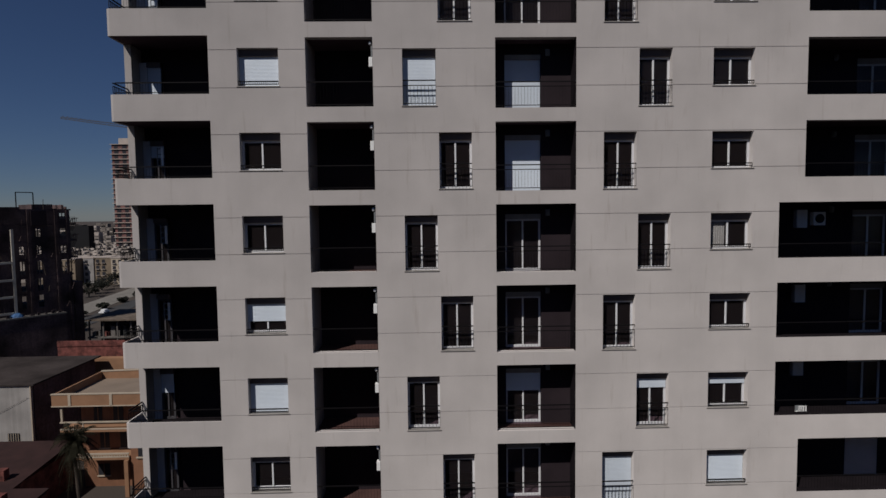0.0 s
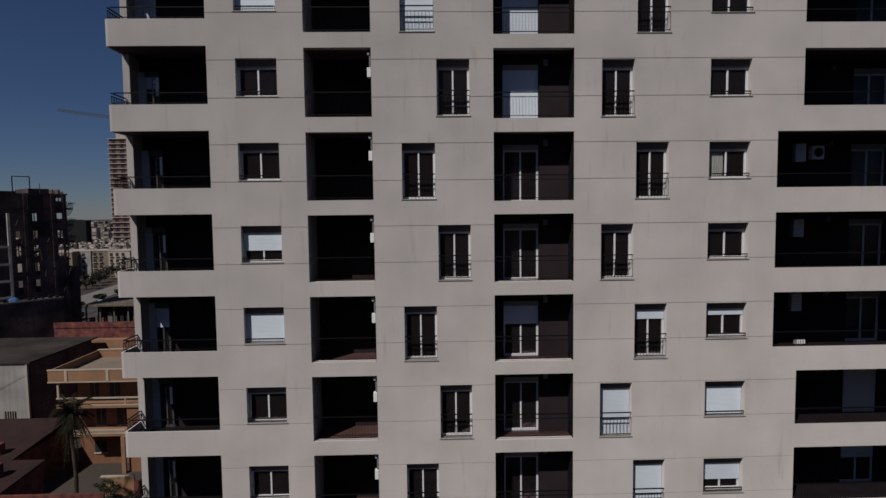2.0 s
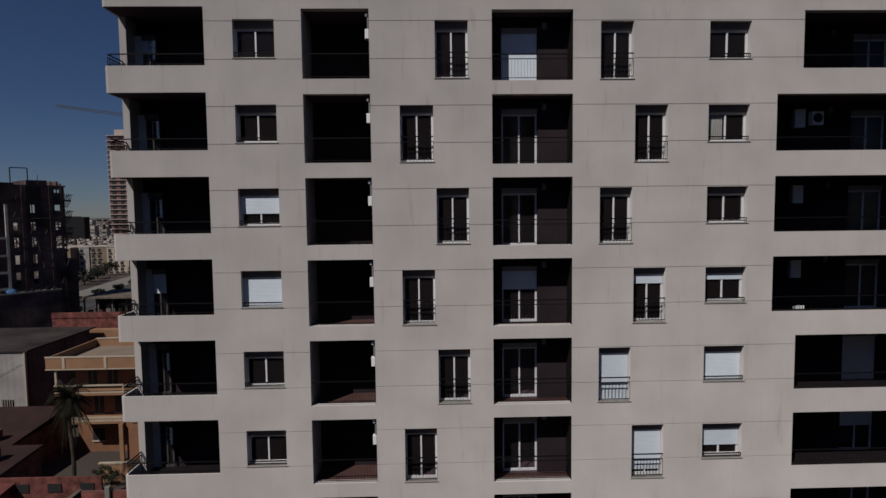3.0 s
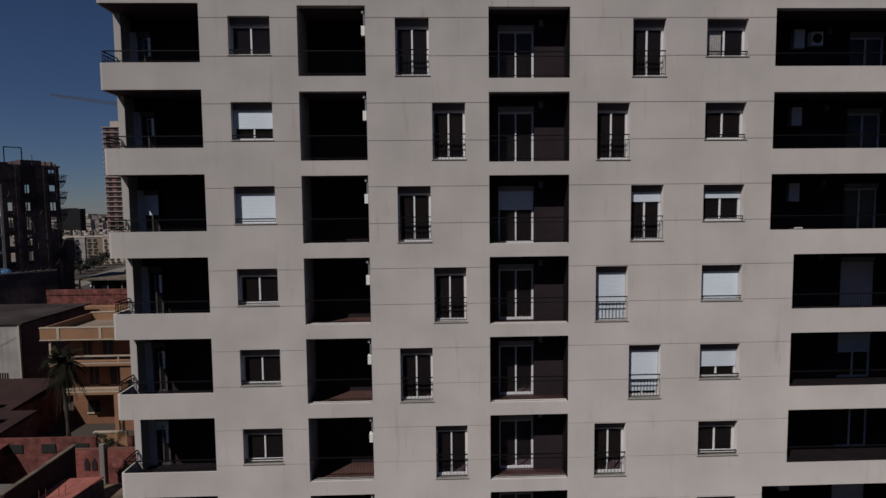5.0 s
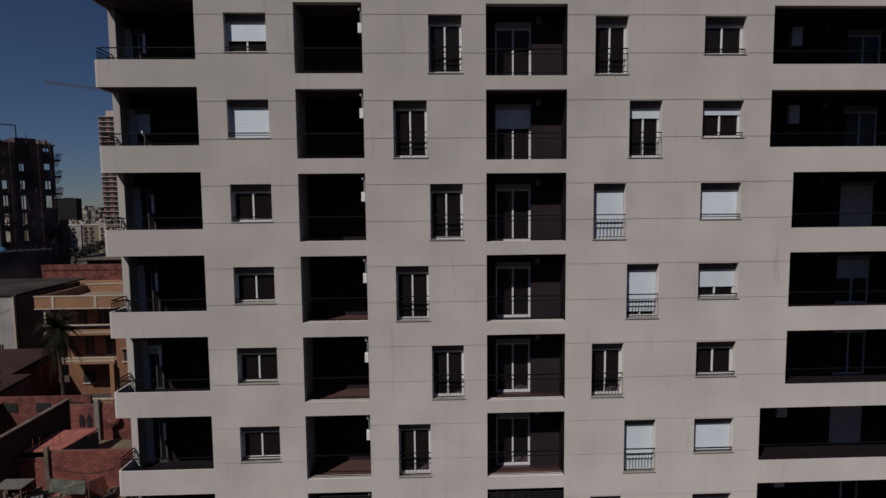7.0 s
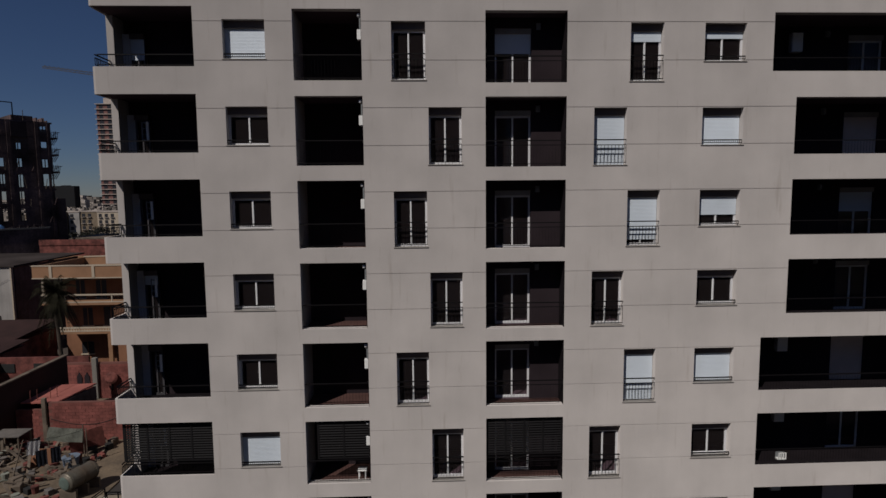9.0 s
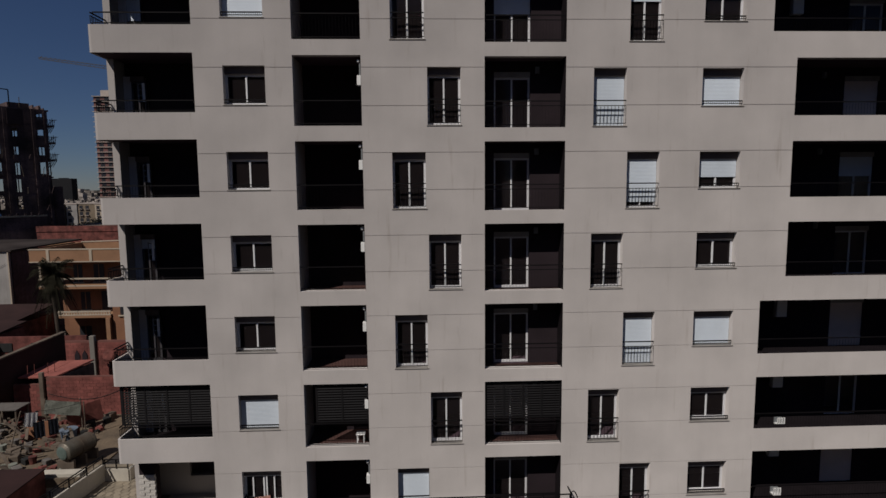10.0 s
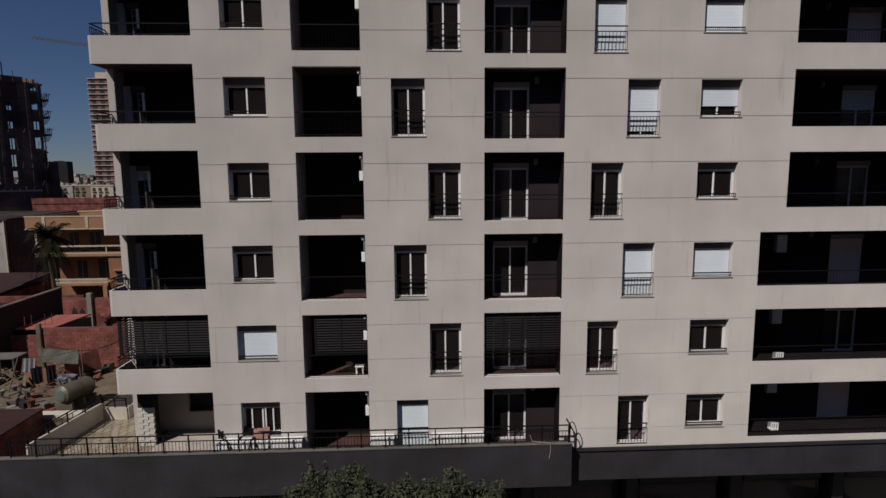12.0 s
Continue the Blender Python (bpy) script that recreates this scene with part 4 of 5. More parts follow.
for i in range(150):
    x, y = rng.uniform(-27.0, -20.9), rng.uniform(5.0, 12.6)
    kind = rng.choice(("plank", "plank", "plank", "crate", "crate", "bucket", "block"))
    bm = bmesh.new()
    if kind == "plank":
        a = rng.uniform(0, 3)
        L = rng.uniform(0.6, 1.6)
        beam(bm, (0, 0, 0.05), (L * math.cos(a), L * math.sin(a), rng.uniform(0.05, 0.8)), 0.14, 0.04)
        ob, lab = part("plank", bm, M_WOOD), "weathered plank lying on the cluttered roof"
    elif kind == "block":
        for q in range(rng.randint(2, 5)):
            a, b = rng.uniform(-0.35, 0.35), rng.uniform(-0.35, 0.35)
            v = box(bm, a, a + 0.36, b, b + 0.17, 0.001 * q, 0.18 + 0.001 * q)
            bmesh.ops.rotate(bm, verts=v, cent=(a, b, 0), matrix=Matrix.Rotation(rng.uniform(0, 3), 3, "Z"))
        ob, lab = part("block", bm, M_BRICK), "loose red clay blocks heaped on the roof"
    elif kind == "crate":
        s = rng.uniform(0.18, 0.42)
        box(bm, 0, s * 1.3, 0, s, 0, s)
        bmesh.ops.bevel(bm, geom=list(bm.edges), offset=0.02, segments=1, affect="EDGES")
        ob, lab = part("crate", bm, rng.choice((M_WOOD, M_CONC, M_RUBBER, M_WOOD))), "worn crate among the roof clutter"
    else:
        tube(bm, [(0, 0, 0), (0, 0, 0.38)], [0.15, 0.19], 12)
        ob, lab = part("bucket", bm, rng.choice((M_TARP, M_CONC, M_RUBBER, M_BRICKFAR))), "plastic bucket among the roof clutter"
    ob.location = (x, y, -0.52)
    ob.rotation_euler = (0, 0, rng.uniform(0, 3))
    tagged(ob, lab, kind, "roof clutter")
for cx, cy, r, turns in ((-20.75, 5.6, 0.55, 3), (-23.4, 6.3, 0.4, 2), (-25.2, 8.2, 0.5, 2)):
    bm = bmesh.new()
    P = [(cx + (r + 0.02 * math.sin(i)) * math.cos(i * 0.4), cy + r * 0.8 * math.sin(i * 0.4), -0.49 + 0.002 * i) for i in range(int(turns * 15.7))]
    P += [(cx + r + 0.3 * i, cy - 0.15 * i + 0.1 * math.sin(i * 2.0), -0.49) for i in range(1, 5)]
    tube(bm, P, [0.022] * len(P), 5)
    tagged(part("hose", bm, M_TARP), "coiled dusty hose lying on the cluttered roof", "hose", "roof clutter")
canopy = thing("lean_to", "ramshackle wooden lean-to on the cluttered roof", "shelter", (-27.3, 10.6, -0.52))
boxpart("sheet_roof", (0, 1.7, 0, 1.2, 1.3, 1.35), M_CONC, canopy, "grey board roof")
for x, y in ((0.1, 0.1), (1.6, 0.1), (0.1, 1.1), (1.6, 1.1)):
    boxpart("pole", (x - 0.04, x + 0.04, y - 0.04, y + 0.04, 0, 1.3), M_WOOD, canopy)
bm = bmesh.new()
P = [(-25.3 + 5.4 * i / 12, 12.985, 0.9 - 0.55 * math.sin(math.pi * i / 12) + 0.75 * (i / 12) ** 2) for i in range(13)]
tube(bm, P, [0.016] * 13, 5)
part("cable", bm, M_RUBBER, garden_wall, "thin black sagging cable")
dish = thing("satellite_dish", "brownish round satellite dish on a brick wall", "dish", (-25.55, 20.2, 1.1))
bm = bmesh.new()
bmesh.ops.create_cone(bm, cap_ends=True, segments=20, radius1=0.46, radius2=0.30, depth=0.10, matrix=Matrix.Rotation(radians(80), 4, "X"))
part("reflector", bm, M_BRICKFAR, dish)
boxpart("mast", (-0.03, 0.03, 0.05, 0.25, -1.0, 0.1), M_IRON, dish)

# ---- the ochre house ----
oh = thing("ochre_house", "three-storey ochre house with cream balconies and a flat roof", "house")
HX0, HX1, HY = -45.6, -30.0, 43.9
boxpart("outer_wall", (HX0 + 0.9, HX1, HY + 2.2, 53.3, -5.5, 5.35), M_OCHRE, oh)
boxpart("roof_deck", (HX0 - 0.5, HX1, HY - 0.4, 53.3, 5.36, 5.75), M_ROOFDECK, oh, "sandy roof deck")
for x0, x1, y0, y1 in ((HX0 - 0.7, HX1, HY - 0.55, HY - 0.35), (HX0 - 0.7, HX0 - 0.5, HY - 0.35, 53.3), (HX0 - 0.5, -41.3, 53.1, 53.3)):
    boxpart("roof_parapet", (x0, x1, y0, y1, 5.4, 6.68), M_OCHRELT, oh)
boxpart("parapet_cap", (HX0 - 0.75, HX1, HY - 0.6, HY - 0.3, 6.682, 6.8), M_CREAMTRIM, oh, "cream coping")
boxpart("parapet_base", (HX0 - 0.75, HX1, HY - 0.6, HY - 0.3, 5.28, 5.395), M_CREAMTRIM, oh)
for x in (-44.4, -39.7, -34.6):
    boxpart("parapet_pier", (x, x + 0.3, HY - 0.62, HY - 0.58, 5.4, 6.68), M_CREAMTRIM, oh, "cream pier")
bm = bmesh.new()
beam(bm, (HX0 - 0.6, 53.2, 6.74), (-41.2, 53.2, 6.86), 0.32, 0.12)
part("rear_coping", bm, M_CREAMTRIM, oh, "cream coping")
boxpart("side_wing", (-37.75, HX1, HY - 0.2, HY + 2.18, -5.5, 2.19), M_OCHRE, oh)
wg = boxpart("window", (-36.9, -35.5, HY - 0.24, HY - 0.205, -0.9, 0.5), M_CITYWIN, oh, "dark window")
boxpart("sill", (-37.1, -35.3, HY - 0.36, HY - 0.201, -1.05, -0.905), M_CREAMTRIM, wg)
boxpart("hood", (-37.2, -35.2, HY - 0.50, HY - 0.201, 0.505, 0.64), M_OCHRELT, wg)
for z, x0, x1 in ((2.2, HX0, HX1), (-1.15, -43.9, -37.9)):
    boxpart("balcony_slab", (x0, x1, HY - 0.4, HY + 2.2, z, z + 0.28), M_OCHRELT, oh)
    rh = 1.25 if z > 0 else 0.80
    boxpart("balcony_rail", (x0, x1, HY - 0.4, HY - 0.25, z + rh - 0.16, z + rh), M_CREAMTRIM, oh, "cream top rail")
    boxpart("balcony_rail", (x0, x1, HY - 0.41, HY - 0.27, z + 0.281, z + 0.40), M_CREAMTRIM, oh)
    n = round((x1 - x0) / 0.30) if z < 0 else 3
    for i in range(n):
        x = x0 + (i + 0.5) * (x1 - x0) / n
        boxpart("baluster", (x - 0.06, x + 0.06, HY - 0.37, HY - 0.28, z + 0.401, z + rh - 0.161), M_CREAMTRIM, oh)
for x in (-45.5, -34.5):
    boxpart("column", (x, x + 0.22, HY - 0.35, HY - 0.13, 3.46, 5.27), M_CREAMTRIM, oh, "cream column")
boxpart("column", (-38.35, -37.9, HY - 0.7, HY - 0.42, -5.5, -1.16), M_OCHRELT, oh)
for x, z, w, h in ((-43.2, 2.6, 1.0, 2.1), (-40.9, 2.6, 1.2, 2.1), (-37.6, 2.9, 1.3, 1.3), (-34.0, 2.6, 1.1, 2.1), (-42.6, -0.7, 1.1, 2.1), (-40.2, -0.7, 1.7, 2.2), (-43.0, -4.1, 1.4, 1.4)):
    w0 = boxpart("window", (x, x + w, HY + 2.16, HY + 2.198, z, z + h), M_CITYWIN, oh, "dark window")
    boxpart("sill", (x - 0.1, x + w + 0.1, HY + 2.05, HY + 2.197, z - 0.14, z - 0.005), M_CREAMTRIM, w0)
    boxpart("frame", (x + w / 2 - 0.04, x + w / 2 + 0.04, HY + 2.13, HY + 2.159, z, z + h), M_OCHRELT, w0)
gw = thing("garden_wall", "tan boundary wall before the ochre house", "wall", (0, 0, 0))
boxpart("wall_run", (-37.7, -34.3, 38, 38.25, -5.5, -3.5), M_OCHRELT, gw)
boxpart("wall_cap", (-37.8, -34.29, 37.95, 38.3, -3.498, -3.36), M_CREAMTRIM, gw)
boxpart("wall_run", (-34.28, -30, 38, 38.25, -5.5, -3.9), M_BRICKFAR, gw)

# ---- white warehouse ----
wh = thing("white_warehouse", "large whitewashed warehouse with a grey pitched roof", "warehouse")
boxpart("front_wall", (-75, -53.25, 50, 50.3, -5.5, 5.85), M_WAREHOUSE, wh, "whitewashed front")
# darker than the whitewashed front: the side's shade is in its colour
boxpart("side_wall", (-53.4, -53.1, 50.3, 63.4, -5.5, 5.8), M_DARKCONC, wh, "side wall darkened in colour for shade")
bm = bmesh.new()
v = [bm.verts.new(c) for c in ((-75, 49.8, 5.9), (-52.8, 49.8, 5.9), (-52.2, 63.6, 6.1), (-75, 63.6, 6.1))]
f = bm.faces.new(v)
r = bmesh.ops.extrude_face_region(bm, geom=[f])
bmesh.ops.translate(bm, verts=[g for g in r["geom"] if isinstance(g, bmesh.types.BMVert)], vec=(0, 0, 0.2))
part("roof", bm, M_ROOFGREY, wh, "grey felt roof")
boxpart("drainpipe", (-53.35, -53.2, 49.85, 49.98, -5.5, 5.8), M_CREAMTRIM, wh, "pale drainpipe")
bm = bmesh.new()
tube(bm, [(-62.0 + 1.05 * i, 49.9, 0.4 + 0.5 * i - 0.15 * math.sin(math.pi * i / 8)) for i in range(9)], [0.014] * 9, 5)
part("cable", bm, M_RUBBER, wh, "thin dark cable across the front")
boxpart("window", (-56.4, -55.0, 49.9, 49.98, -2.2, -0.2), M_CITYWIN, wh)
for i in range(5):
    boxpart("window_bar", (-56.3 + i * 0.3, -56.24 + i * 0.3, 49.84, 49.895, -2.2, -0.2), M_CREAMTRIM, wh)

# ---- brick wall house and roofs behind ----
bh = thing("brick_house", "long unrendered red brick house with flat roof", "house")
boxpart("outer_wall", (-60.2, -35.2, 66, 69, -5.5, 7.2), M_BRICKFAR, bh)
boxpart("parapet", (-60.2, -35.2, 65.9, 66.1, 7.2, 8.05), M_BRICKFAR, bh)
boxpart("roof", (-60.0, -34.2, 66.15, 68.8, 7.21, 7.3), M_SHADERED, bh, "dark flat roof")
boxpart("front_wall", (-58, -40, 64.4, 65.8, -5.5, 5.6), M_OCHRELT, bh)
bh2 = thing("market_canopy", "flat roofed open market shed with stored goods", "shed")
# brown colour cancels the blue skylight on this shaded roof
boxpart("roof", (-72.5, -52, 93.2, 106, 6.1, 6.4), M_WOOD, bh2, "brownish flat roof")
for i in range(8):
    boxpart("post", (-72.3 + i * 2.8, -72.05 + i * 2.8, 94.1, 94.35, -5.5, 6.1), M_CONC, bh2)
boxpart("back_wall", (-72.5, -52, 98.7, 99, -5.5, 6.1), M_DARKCONC, bh2)
boxpart("deck", (-72.5, -52, 94.0, 98.7, 2.4, 2.7), M_CONC, bh2)
for i in range(16):
    x = -72 + i * 1.25
    boxpart("bale", (x, x + rng.uniform(0.5, 1.0), 94.8, 95.9, 2.71, 3.4 + rng.uniform(0, 1.8)), rng.choice((M_WALLW, M_CONC, M_BRICKFAR, M_RUBBER)), bh2)

# ---- the unfinished concrete tower block ----
uf = thing("unfinished_block", "bare dark concrete skeleton of an unfinished block", "building")
UX0, UX1, UY0, UY1 = -96.0, -73.4, 92.0, 106.0
levels = [-5.5, -2.0, 1.2, 4.0, 6.8, 9.7, 12.9, 16.1, 19.4, 22.7, 25.9, 28.7]
STAGES = (19.4, 22.7, 25.9)
for z in levels[3:]:
    boxpart("floor_slab", (UX0, UX1 + (1.0 if z in STAGES else 0.1), UY0 + 0.02, UY1, z - 0.28, z), M_DARKCONC, uf)
ru = random.Random(12)
# each bay: its ends and the gaps in the infill where the sky shows through
BAYS = ((-96.0, -88.2, ()), (-87.6, -81.2, ((-82.7, -81.9, 9, 20),)), (-80.6, -76.4, ((-79.9, -78.9, 9, 25),)), (-75.8, -73.6, ((-75.45, -74.4, 15, 29), (-74.0, -73.68, 12, 17))))
for x0, x1, gaps in BAYS:
    for j, z in enumerate(levels[:-1]):
        h = levels[j + 1] - z - 0.29
        low = 0.3 if 9 < z < 17 else 0.75
        high = h - 0.25 if 9 < z < 17 else 2.25
        if z > 25:
            low, high = 0.9, 2.0
        shown = [g for g in gaps if g[2] < z < g[3]]
        bm = bmesh.new()
        xs = sorted({x0, x1} | {q for g in shown for q in g[:2]})
        zs = [z + 0.004, z + low, z + high, z + h]
        relief_wall(bm, xs, zs, lambda x, zz: None if z + low < zz < z + high and any(g[0] < x < g[1] for g in shown) else UY0, UY0 + 0.4)
        part("infill_wall", bm, M_DARKCONC, uf)
        for g in shown:
            if ru.random() < 0.45:
                q = (g[0] + g[1]) / 2
                boxpart("mullion_post", (q - 0.07, q + 0.07, UY0 + 0.1, UY0 + 0.3, z + low, z + high), M_DARKCONC, uf)
            if ru.random() < 0.35:
                boxpart("loose_board", (g[0], g[1], UY0 + 0.1, UY0 + 0.2, z + low, z + low + ru.uniform(0.2, 0.7)), M_CONC, uf)
        if not gaps:
            boxpart("rear_wall", (x0, x1, UY1 - 0.5, UY1 - 0.2, z + 0.004, z + h), M_DARKCONC, uf)
for x in (-96.0, -88.2, -81.2, -76.4):
    for y in (UY0 - 0.12, UY1 - 0.9):
        boxpart("column", (x, x + 0.6, y, y + 0.7, -5.5, 28.7), M_DARKCONC, uf)
boxpart("column", (-74.28, -74.06, UY0 - 0.1, UY0 + 0.5, -5.5, 28.7), M_DARKCONC, uf)
# timber stages cantilevered at the open end, with their shores
for z in STAGES:
    for s in range(4):
        y = UY0 + s * 1.1
        bm = bmesh.new()
        beam(bm, (UX1 + 0.1, y, z - 1.5), (UX1 + 0.95, y, z - 0.2), 0.11)
        beam(bm, (UX1 + 0.9, y, z - 0.1), (UX1 + 1.1 + 0.12 * s, y, z + 1.1), 0.09)
        beam(bm, (UX1 + 0.7, y, z), (UX1 + 0.65, y, z + 1.3), 0.08)
        part("shore", bm, M_DARKCONC, uf)
    bm = bmesh.new()
    beam(bm, (UX1, UY0 - 0.2, z + 0.9), (UX1 + 1.4, UY0 - 0.2, z + 1.0), 0.10)
    part("guard_board", bm, M_DARKCONC, uf)
for i in range(40):
    z = ru.choice(levels[5:])
    x = ru.uniform(-95, -73.4)
    bm = bmesh.new()
    beam(bm, (x, UY0 - 0.25, z), (x + ru.uniform(-0.5, 0.5), UY0 - ru.uniform(0.2, 0.9), z + ru.uniform(0.6, 2.2)), 0.09)
    part("site_prop", bm, ru.choice((M_DARKCONC, M_DARKCONC, M_WOOD)), uf)
for i in range(46):
    x = ru.uniform(-90, -73.6)
    top = 28.7 if x > -80 else 28.2
    boxpart("starter_bar", (x, x + ru.uniform(0.05, 0.25), UY0 + ru.uniform(0, 3), UY0 + 6.4, top, top + ru.uniform(0.15, 0.9)), M_DARKCONC, uf)
boxpart("formwork", (-80.2, -76.6, UY0, UY0 + 8, 28.71, 29.6), M_DARKCONC, uf)
boxpart("formwork", (-80.6, -77.9, UY0 - 0.5, UY0 - 0.32, 25.6, 28.4), M_BROWN, uf, "rusty formwork panel")
boxpart("formwork", (-90, -82.0, UY0 + 1, UY0 + 9, 28.71, 29.1), M_DARKCONC, uf)
boxpart("lower_wing", (-73.3, -71.6, UY0 + 0.5, UY1, -5.5, 14.2), M_DARKCONC, uf)
for a, b in (((-82.8, 92, 28.7), (-82.8, 92, 31.8)), ((-79.9, 92, 28.7), (-79.9, 92, 31.8)), ((-82.8, 92, 31.8), (-79.9, 92, 31.8))):
    bm = bmesh.new()
    beam(bm, a, b, 0.16)
    part("hoist_frame", bm, M_IRON, uf)
turn = Matrix.Rotation(radians(50), 3, "Z")
uf.rotation_euler = (0, 0, radians(50))
uf.scale = (0.93, 1, 1)
uf.location = Vector((-73.4, 92, 0)) - turn @ Vector((-73.4 * 0.93, 92, 0))
boxpart("podium_wall", (-112, -76.0, UY0 - 2.6, UY0 - 0.5, -5.5, 8.6), M_DARKCONC, uf)
boxpart("podium_deck", (-112, -76.0, UY0 - 2.5, UY0 - 0.13, 8.61, 8.8), M_CONC, uf, "pale concrete deck")
boxpart("podium_edge", (-112, -75.9, UY0 - 2.7, UY0 - 2.51, 8.61, 8.9), M_PAVE, uf, "pale concrete edge")
for z in (9.7, 12.7, 15.8, 19.0):
    boxpart("balcony_edge", (-112, -84.4, UY0 - 1.5, UY0 - 1.2, z - 0.3, z + 0.1), M_PARAPET, uf, "pale slab edge")
boxpart("balcony_column", (-84.38, -83.95, UY0 - 1.5, UY0 - 1.1, 8.81, 25.0), M_PARAPET, uf, "pale column")
rb = random.Random(5)
for i in range(8):
    x = -86 + i * 1.3 + rb.uniform(-0.3, 0.3)
    boxpart("site_box", (x, x + rb.uniform(0.3, 0.7), UY0 - 2.0, UY0 - 1.6, 8.801, 9.0 + rb.uniform(0.1, 0.5)), M_BROWN, uf)
tk = thing("blue_tarp_heap", "blue tarpaulin heap on the site podium", "tarpaulin", (-78.8, 83.3, 8.8))
bm = bmesh.new()
bmesh.ops.create_icosphere(bm, subdivisions=2, radius=0.9)
for v in bm.verts:
    v.co.x *= 1.5
    v.co.z = max(0, v.co.z * 0.9 + 0.15 * math.sin(v.co.x * 3))
part("sheet", bm, M_BLUE, tk)

# ---- far tower and city ----
tw = thing("brick_tower", "tall unfinished tower of brick infill and pale slabs", "tower")
TX0, TX1, TY = -224, -198, 380
boxpart("core", (TX0 + 0.7, TX1, TY + 0.9, TY + 20, -5.5, 77), M_TOWER, tw)
nlev = 24
for i in range(nlev):
    z = -1 + i * 3.4
    boxpart("slab", (TX0, TX1 + 1, TY, TY + 21, z, z + 0.42), M_SLAB, tw)
for i in range(nlev - 1):
    z = -1 + i * 3.4
    for s in range(4):
        x = TX0 + 2.5 + s * 5.6
        # dark slabs before the solid core stand in for shaded open bays
        boxpart("opening", (x, x + 2.5 + 0.5 * ((i + s) % 2), TY + 0.8, TY + 0.89, z + 0.7, z + 3.2), M_CITYWIN, tw)
boxpart("lift_head", (TX0 + 4, TX1 - 6, TY + 4, TY + 14, 77.7, 82), M_SLAB, tw)

crane = thing("tower_crane", "slender tower crane far off against the sky", "crane")
bm = bmesh.new()
for dz in (0, 1.6):
    beam(bm, (-174.3, 250, 73.2 + dz * 0.4), (-130, 250, 66.6 + dz), 0.28)
for i in range(22):
    x = -174 + i * 2
    z = 73.2 - (x + 174.3) * 0.149
    beam(bm, (x, 250, z), (x + 1, 250, z + 1.2), 0.15)
    beam(bm, (x + 1, 250, z + 1.2), (x + 2, 250, z - 0.3), 0.15)
part("jib", bm, M_DOORGREY, crane)
bm = bmesh.new()
beam(bm, (-128, 250, -5.5), (-128, 250, 76), 1.4)
part("mast", bm, M_DOORGREY, crane)

blk = thing("dark_far_block", "dark unlit office block in the distance", "building")
boxpart("outer_wall", (-238, -223.5, 350, 356, -5.5, 21.6), M_CITYB, blk)
boxpart("plant_room", (-232, -228, 351, 355, 21.6, 22.0), M_CITYB, blk)


far_bm = bmesh.new()


def far_house(x, y, w, d, h, mat):
    """A distant flat-roofed house with rows of windows."""
    if y > 430:
        box(far_bm, x, x + w, y, y + d, -5.5, h - 5.5)
        box(far_bm, x + 0.3, x + w * 0.4, y + 1, y + d * 0.6, h - 5.49, h - 3.6)
        for c in range(max(1, int(w / 3))):
            box(far_bm, x + 0.7 + c * 3, x + 1.9 + c * 3, y - 0.15, y - 0.02, h - 8.2, h - 6.8)
        return
    hs = thing("far_house", "distant flat-roofed house with small dark windows", "house", (x, y, -5.5), "far houses")
    boxpart("outer_wall", (0, w, 0, d, 0, h), mat, hs)
    boxpart("roof_edge", (-0.2, w + 0.2, -0.2, d, h, h + 0.5), M_SLAB, hs)
    if y < 360:
        wide = int(w * 10) % 3 == 0
        ww, step = (2.3, 3.1) if wide else (1.5, 2.8)
        me = shared(("far_window", ww), lambda bm: box(bm, 0, ww, -0.05, 0.05, 0, 1.6), M_CITYWIN)
        lip = shared(("window_ledge", ww), lambda bm: box(bm, -0.2, ww + 0.2, -0.7, 0.0, 0, 0.75 if wide else 0.15), M_SLAB)
        for s in range(int(h / 3.0)):
            for c in range(max(1, int((w - 0.6) / step))):
                link("window", me, hs, "", (0.7 + c * step, -0.02, h - 2.4 - s * 3.0))
                link("ledge", lip, hs, "", (0.7 + c * step, -0.04, h - 2.55 - s * 3.0 - (0.6 if wide else 0)))


rc = random.Random(21)
for i in range(260):
    y = 300 + 730 * rc.random() ** 1.1
    t = rc.uniform(-0.78, -0.28)
    x = t * (y + 21) - 2.4
    road_x = -70 - (y - 60) * 0.375
    if road_x - 24 < x < road_x + 9 and y < 330:
        continue
    far_house(x, y, rc.uniform(8, 15), rc.uniform(8, 12), rc.uniform(3.5, 6) + (5 if y > 750 else 0) * rc.random(), M_CITYA)
for i in range(900):
    y = 440 + 520 * rc.random()
    x = rc.uniform(-0.70, -0.53) * (y + 21) - 2.4
    if -80 - (y - 60) * 0.375 < x < -52 - (y - 60) * 0.375 and y < 300:
        continue
    far_house(x, y, rc.uniform(4, 10), rc.uniform(4, 8), rc.uniform(3, 6), M_CITYA)
for x, y, w, h, mat in ((-188, 251, 8.5, 12.1, M_CITYA), (-179.2, 250, 8, 12.6, M_CITYA), (-170.4, 255, 4.9, 12.7, M_WAREHOUSE), (-165.2, 255.5, 7.9, 12.9, M_CITYA), (-157.1, 255, 10.3, 12.7, M_CREAMTRIM), (-146.6, 256, 9, 12.4, M_CITYA)):
    far_house(x, y, w, 10, h, mat)
